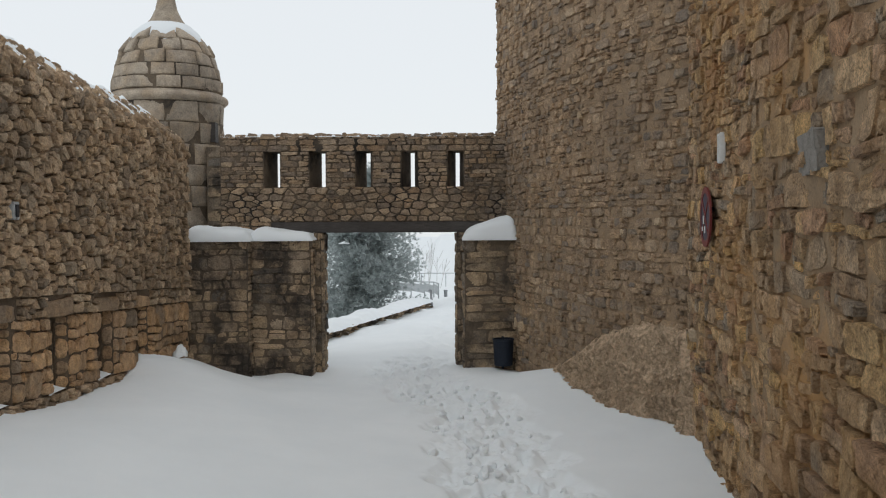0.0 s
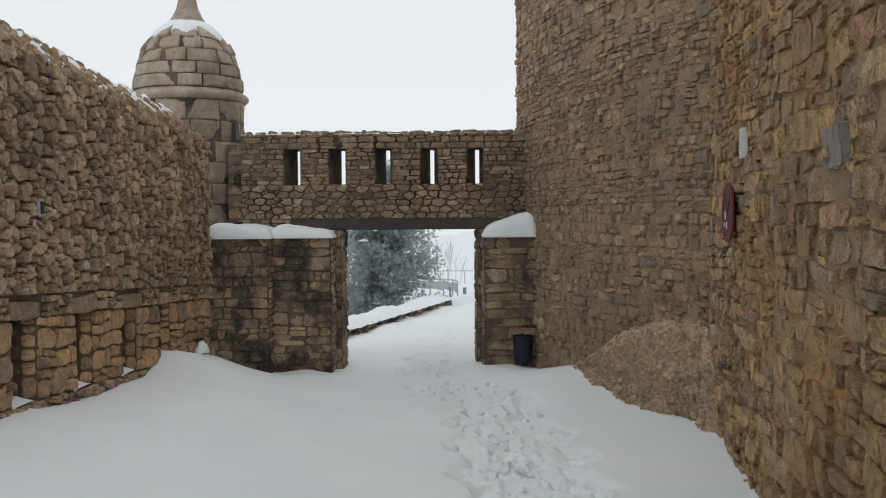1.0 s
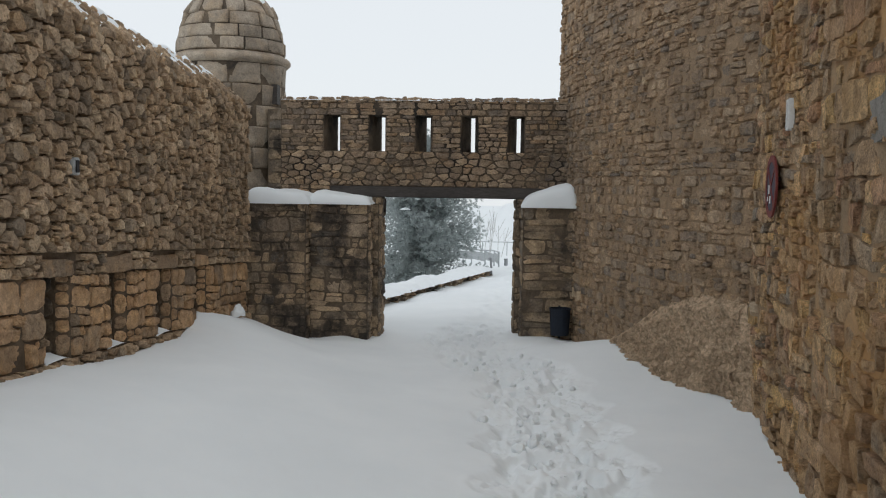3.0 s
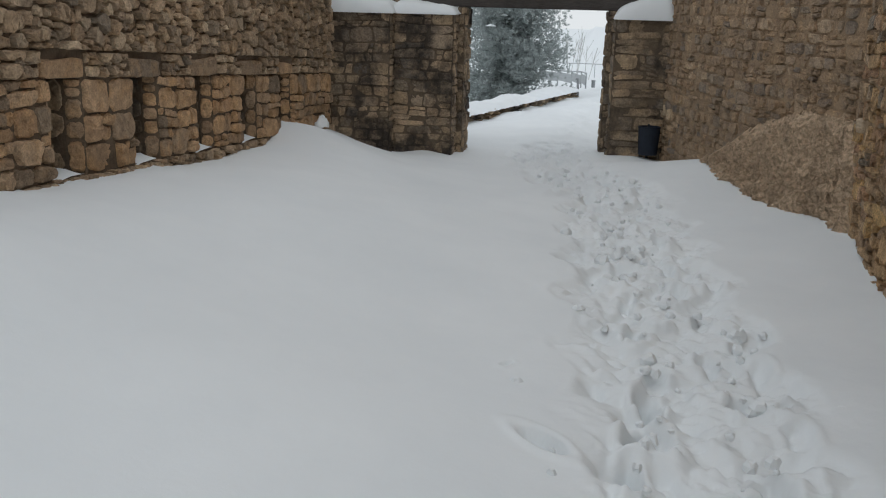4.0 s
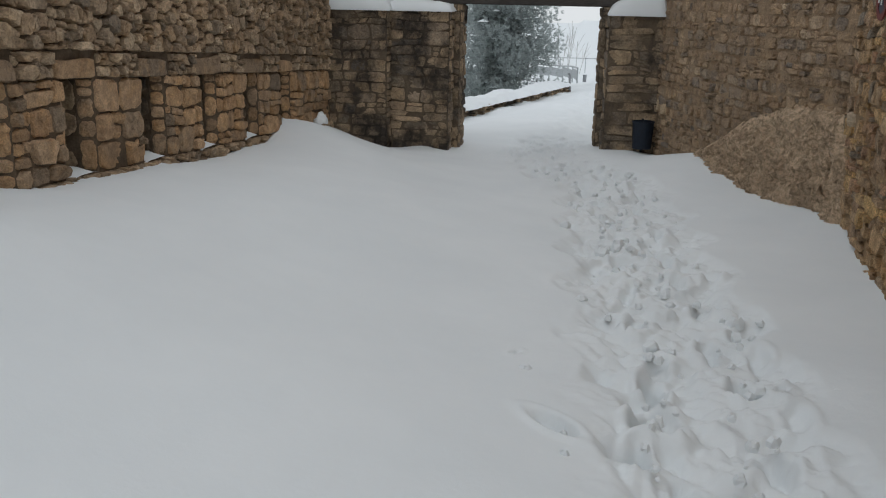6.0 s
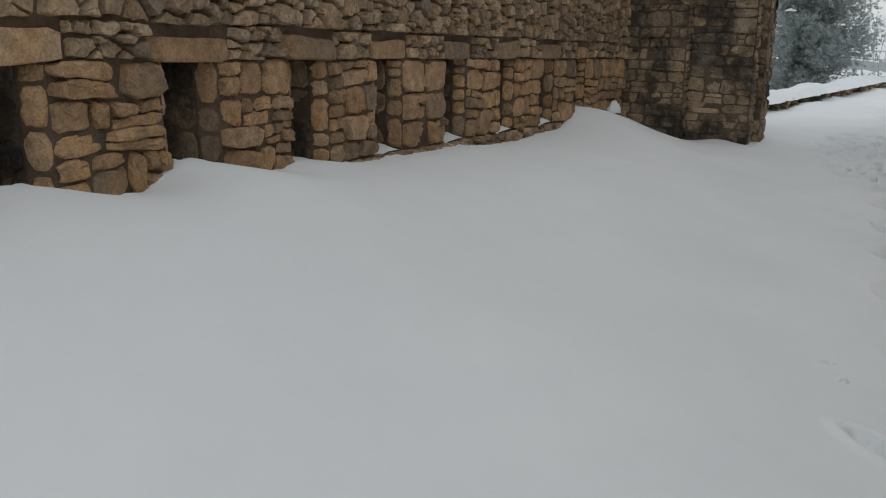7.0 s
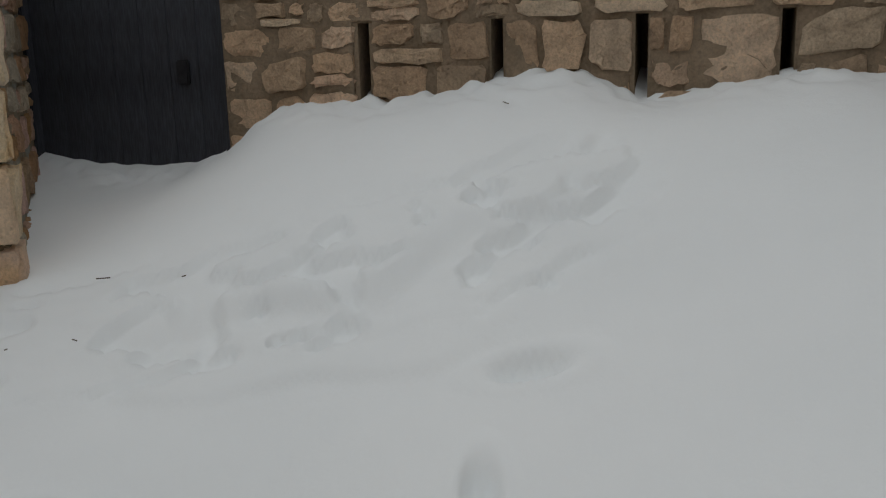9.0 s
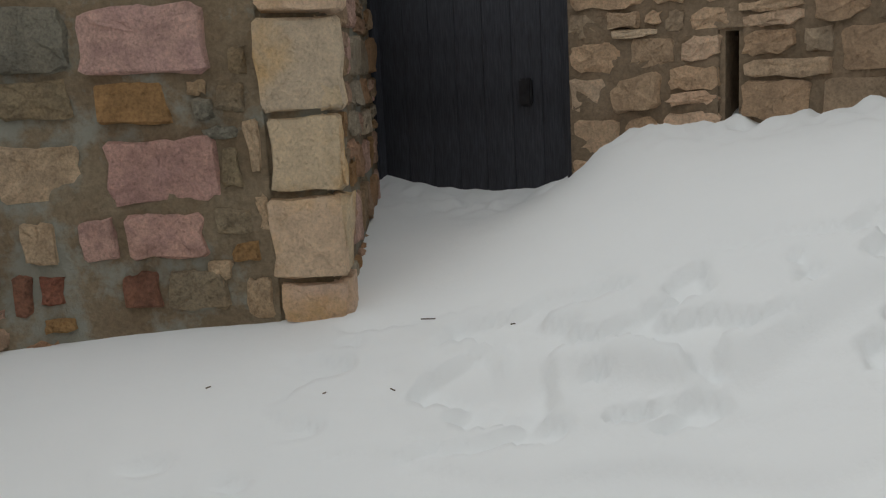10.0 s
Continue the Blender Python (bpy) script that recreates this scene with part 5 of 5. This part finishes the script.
def pine(x, y, z0, top, radius, seed):
    r = random.Random(seed)
    t = thing("pine_tree", "dense dark pine dusted with snow, fog haze painted into its colour", "tree", at=(0, 0, 0))
    bm = bmesh.new()
    base = Vector((x, y, z0))
    H = top - z0
    prev = None
    for i in range(9):
        s = i / 8
        ring = [bm.verts.new((x + 0.15 * (1 - s) ** 0.8 * math.cos(a) + 0.05 * math.sin(3 * s), y + 0.15 * (1 - s) ** 0.8 * math.sin(a), z0 + H * s * 0.97)) for a in np.linspace(0, 2 * math.pi, 9)[:-1]]
        if prev:
            for j in range(8):
                bm.faces.new((prev[j], prev[(j + 1) % 8], ring[(j + 1) % 8], ring[j]))
        prev = ring
    part("trunk", bm, HAZE_BARK, t)
    verts, faces, bv, bf, sv, sf = [], [], [], [], [], []
    for k in range(380):
        s = r.uniform(0.06, 0.98)
        shape = (math.sin(math.pi * min(1, 0.22 + 0.78 * s)) ** 0.75) * (1.0 if s < 0.6 else 1.0)
        L = radius * shape * r.uniform(0.72, 1.12) + 0.12
        a = r.uniform(0, 2 * math.pi)
        d = Vector((math.cos(a), math.sin(a), r.uniform(0.0, 0.5) - 0.25 * (1 - s)))
        o = base + Vector((0, 0, H * s - 0.25 * L))
        up = d.normalized().orthogonal() * 0.012
        n_ = len(bv)
        e = o + d * L
        wv = Vector((-math.sin(a), math.cos(a), 0)) * 0.02
        bv += [tuple(o - wv), tuple(o + wv), tuple(e + wv * 0.3), tuple(e - wv * 0.3), tuple(o + Vector((0, 0, 0.03)))]
        bf += [(n_, n_ + 1, n_ + 2, n_ + 3), (n_, n_ + 4, n_ + 3), (n_ + 1, n_ + 2, n_ + 4)]
        for j in range(int(14 + 34 * L)):
            q = r.uniform(0.08, 1.0)
            p = o + d * L * q + Vector((r.gauss(0, 0.15), r.gauss(0, 0.15), r.gauss(0, 0.11) + 0.1 * q * q))
            dd = d + Vector((r.gauss(0, 0.5), r.gauss(0, 0.5), r.gauss(0.35, 0.4)))
            needle_tuft(r, p, dd, r.uniform(0.06, 0.115), verts, faces)
            if r.random() < 0.005:
                m_ = len(sv)
                sz = r.uniform(0.04, 0.10)
                for i in range(6):
                    b_ = i * math.pi / 3
                    sv.append((p.x + sz * 1.5 * math.cos(b_), p.y + sz * math.sin(b_), p.z + 0.03))
                sv.append((p.x, p.y, p.z + 0.03 + sz * 0.6))
                sf += [(m_ + i, m_ + (i + 1) % 6, m_ + 6) for i in range(6)]
    tagged(mesh_part("branch_mass", bv, bf, HAZE_BARK, t), kind="stuff")
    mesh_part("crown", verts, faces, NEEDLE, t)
    tagged(mesh_part("crown_snow", sv, sf, SNOW, t, "small clumps of snow among needles", True), kind="stuff")


pine(-2.3, 23.2, -1.6, 3.0, 1.4, 5)


def rod(a, b, r):
    a, b = Vector(a), Vector(b)
    bm = bmesh.new()
    bmesh.ops.create_cone(bm, cap_ends=True, segments=8, radius1=r, radius2=r, depth=(b - a).length)
    bmesh.ops.transform(bm, matrix=Matrix.Translation((a + b) / 2) @ (b - a).to_track_quat("Z", "Y").to_matrix().to_4x4(), verts=bm.verts)
    return bm


def railing(name, label, pts, h, z, rails, r, panel=False):
    g = thing(name, label, "railing")
    for x, y in pts:
        part("post", rod((x, y, z(y) - 0.1), (x, y, z(y) + h), r), METAL_GREY, g)
    for (ax, ay), (bx, by) in zip(pts, pts[1:]):
        for k in rails:
            part("rail", rod((ax, ay, z(ay) + h * k), (bx, by, z(by) + h * k), r), METAL_GREY, g)
        if panel:
            c, dv = Vector(((ax + bx) / 2, (ay + by) / 2, (z(ay) + z(by)) / 2 + h * 0.45)), Vector((bx - ax, by - ay, 0))
            part("panel", box_bm((dv.length * 0.96, 0.02, h * 0.7), c, 0, Matrix.Rotation(math.atan2(dv.y, dv.x), 4, "Z")), METAL_GREY, g)


def path_z(y):
    return -0.16 - 0.012 * (y - 12) - 0.12 * float(smooth01((y - 23) / 3)) - 0.12 * float(smooth01((y - 26) / 3))


railing("path_railing", "pale grey metal railing curving beside the snowy path", [(-1.9, 29.5), (-1.3, 28.8), (-0.85, 27.8), (-0.55, 26.6), (-0.4, 25.4)], 0.36, path_z, (0.98,), 0.02, True)
railing("far_railing", "thin far railing half lost in fog", [(-2.0 + 0.9 * i, 33.5) for i in range(7)], 0.40, lambda y: -0.68, (1.0,), 0.014)
bol = thing("bollard", "small dark bollard in the snow by the path", "bollard", at=(-0.2, 25.6, -0.46))
part("post", rod((0, 0, 0), (0, 0, 0.17), 0.05), POST_GREY, bol)
part("cap", rod((0, 0, 0.17), (0, 0, 0.195), 0.057), POST_GREY, bol)


def shrub(x, y, z, h, seed):
    r = random.Random(seed)
    s = thing("bare_shrub", "thin bare leafless twigs standing in fog", "shrub", "bare shrubs")
    for i in range(4):
        px, py = x + r.uniform(-0.25, 0.25), y + r.uniform(-0.2, 0.2)
        e = (px + r.uniform(-0.25, 0.25), py, z + h * r.uniform(0.7, 1.1))
        part("stem", rod((px, py, z - 0.1), e, 0.009), TWIG, s)
        for j in range(4):
            t = r.uniform(0.3, 0.85)
            q = Vector((px, py, z)).lerp(Vector(e), t)
            part("twig", rod(q, q + Vector((r.uniform(-0.25, 0.25), r.uniform(-0.1, 0.1), r.uniform(0.15, 0.4) * h)), 0.005), TWIG, s)


for i, (x, h) in enumerate(((-1.5, 1.0), (-1.0, 1.25), (-0.6, 1.05))):
    shrub(x, 31.5 + 0.3 * i, -0.62, h + 0.15, 60 + i)

# ---- twigs and crumbs lying on the snow ----


def snow_height(x, y):
    return float(yard_z(np.array([x]), np.array([y]))[0])


for i, (x, y, L) in enumerate(((-1.16, -2.96, 0.035), (-0.88, -2.8, 0.015), (-1.3, -2.8, 0.012), (-0.62, -2.95, 0.012), (-2.3, -2.75, 0.05), (-1.02, -2.72, 0.012))):
    tw = thing("fallen_twig", "tiny dark twig lying on the snow", "twig", "fallen twigs")
    z = snow_height(x, y) + 0.02
    a = i * 1.1
    part("stick", rod((x, y, z), (x + L * math.cos(a), y + L * math.sin(a), z + 0.003), 0.0016), BARK, tw)


def snow_clods():
    """Crumbs of broken snow thrown up beside the trodden trail."""
    r = random.Random(21)
    blocks = []
    for x, y, d in step_line(TRAIL[:9], 0.055, 0.0):
        px, py = x + r.gauss(0, 0.26), y + r.uniform(-0.1, 0.1)
        sz = r.uniform(0.008, 0.03) * (1.7 if r.random() < 0.1 else 1)
        z = snow_height(px, py) - 0.01
        v, f = [], []
        for k, (rr, h) in enumerate(((1.0, -0.6), (1.05, 0.2), (0.6, 0.8))):
            for i in range(6):
                a = i * math.pi / 3 + r.uniform(-0.3, 0.3)
                v.append((px + sz * rr * math.cos(a) * r.uniform(0.7, 1.2), py + sz * rr * math.sin(a) * r.uniform(0.7, 1.2), z + sz * h * r.uniform(0.8, 1.2)))
        for k in (0, 6):
            f += [(k + i, k + (i + 1) % 6, k + 6 + (i + 1) % 6, k + 6 + i) for i in range(6)]
        f.append((12, 13, 14, 15, 16, 17))
        blocks.append((v, f))
    ob = mesh_part("snow_clods", *joined(blocks), SNOW, smooth=False)
    tagged(ob, "loose crumbs of broken snow along the trail", "snow clods", kind="stuff")


snow_clods()

# a lump of snow caught in the corner between the west wall and the gate pier
verts, faces = [], []
for i in range(9):
    for j in range(16):
        a, s = j * math.pi / 8, i / 8
        rr = 0.10 * math.sin(s * math.pi / 2 + 0.02) * (1 + 0.35 * noise.noise(Vector((math.cos(a), math.sin(a), 4))))
        verts.append((-3.2 + rr * math.cos(a) * 0.8, 10.05 + rr * math.sin(a), 0.24 + 0.12 * math.cos(s * math.pi / 2) + 0.05 * noise.noise(Vector((a, s * 3, 2)))))
for i in range(8):
    for j in range(16):
        faces.append((i * 16 + j, (i + 1) * 16 + j, (i + 1) * 16 + (j + 1) % 16, i * 16 + (j + 1) % 16))
tagged(mesh_part("snow_lump", verts, faces, SNOW, smooth=True), "lump of snow resting against the rubble wall", "snow")
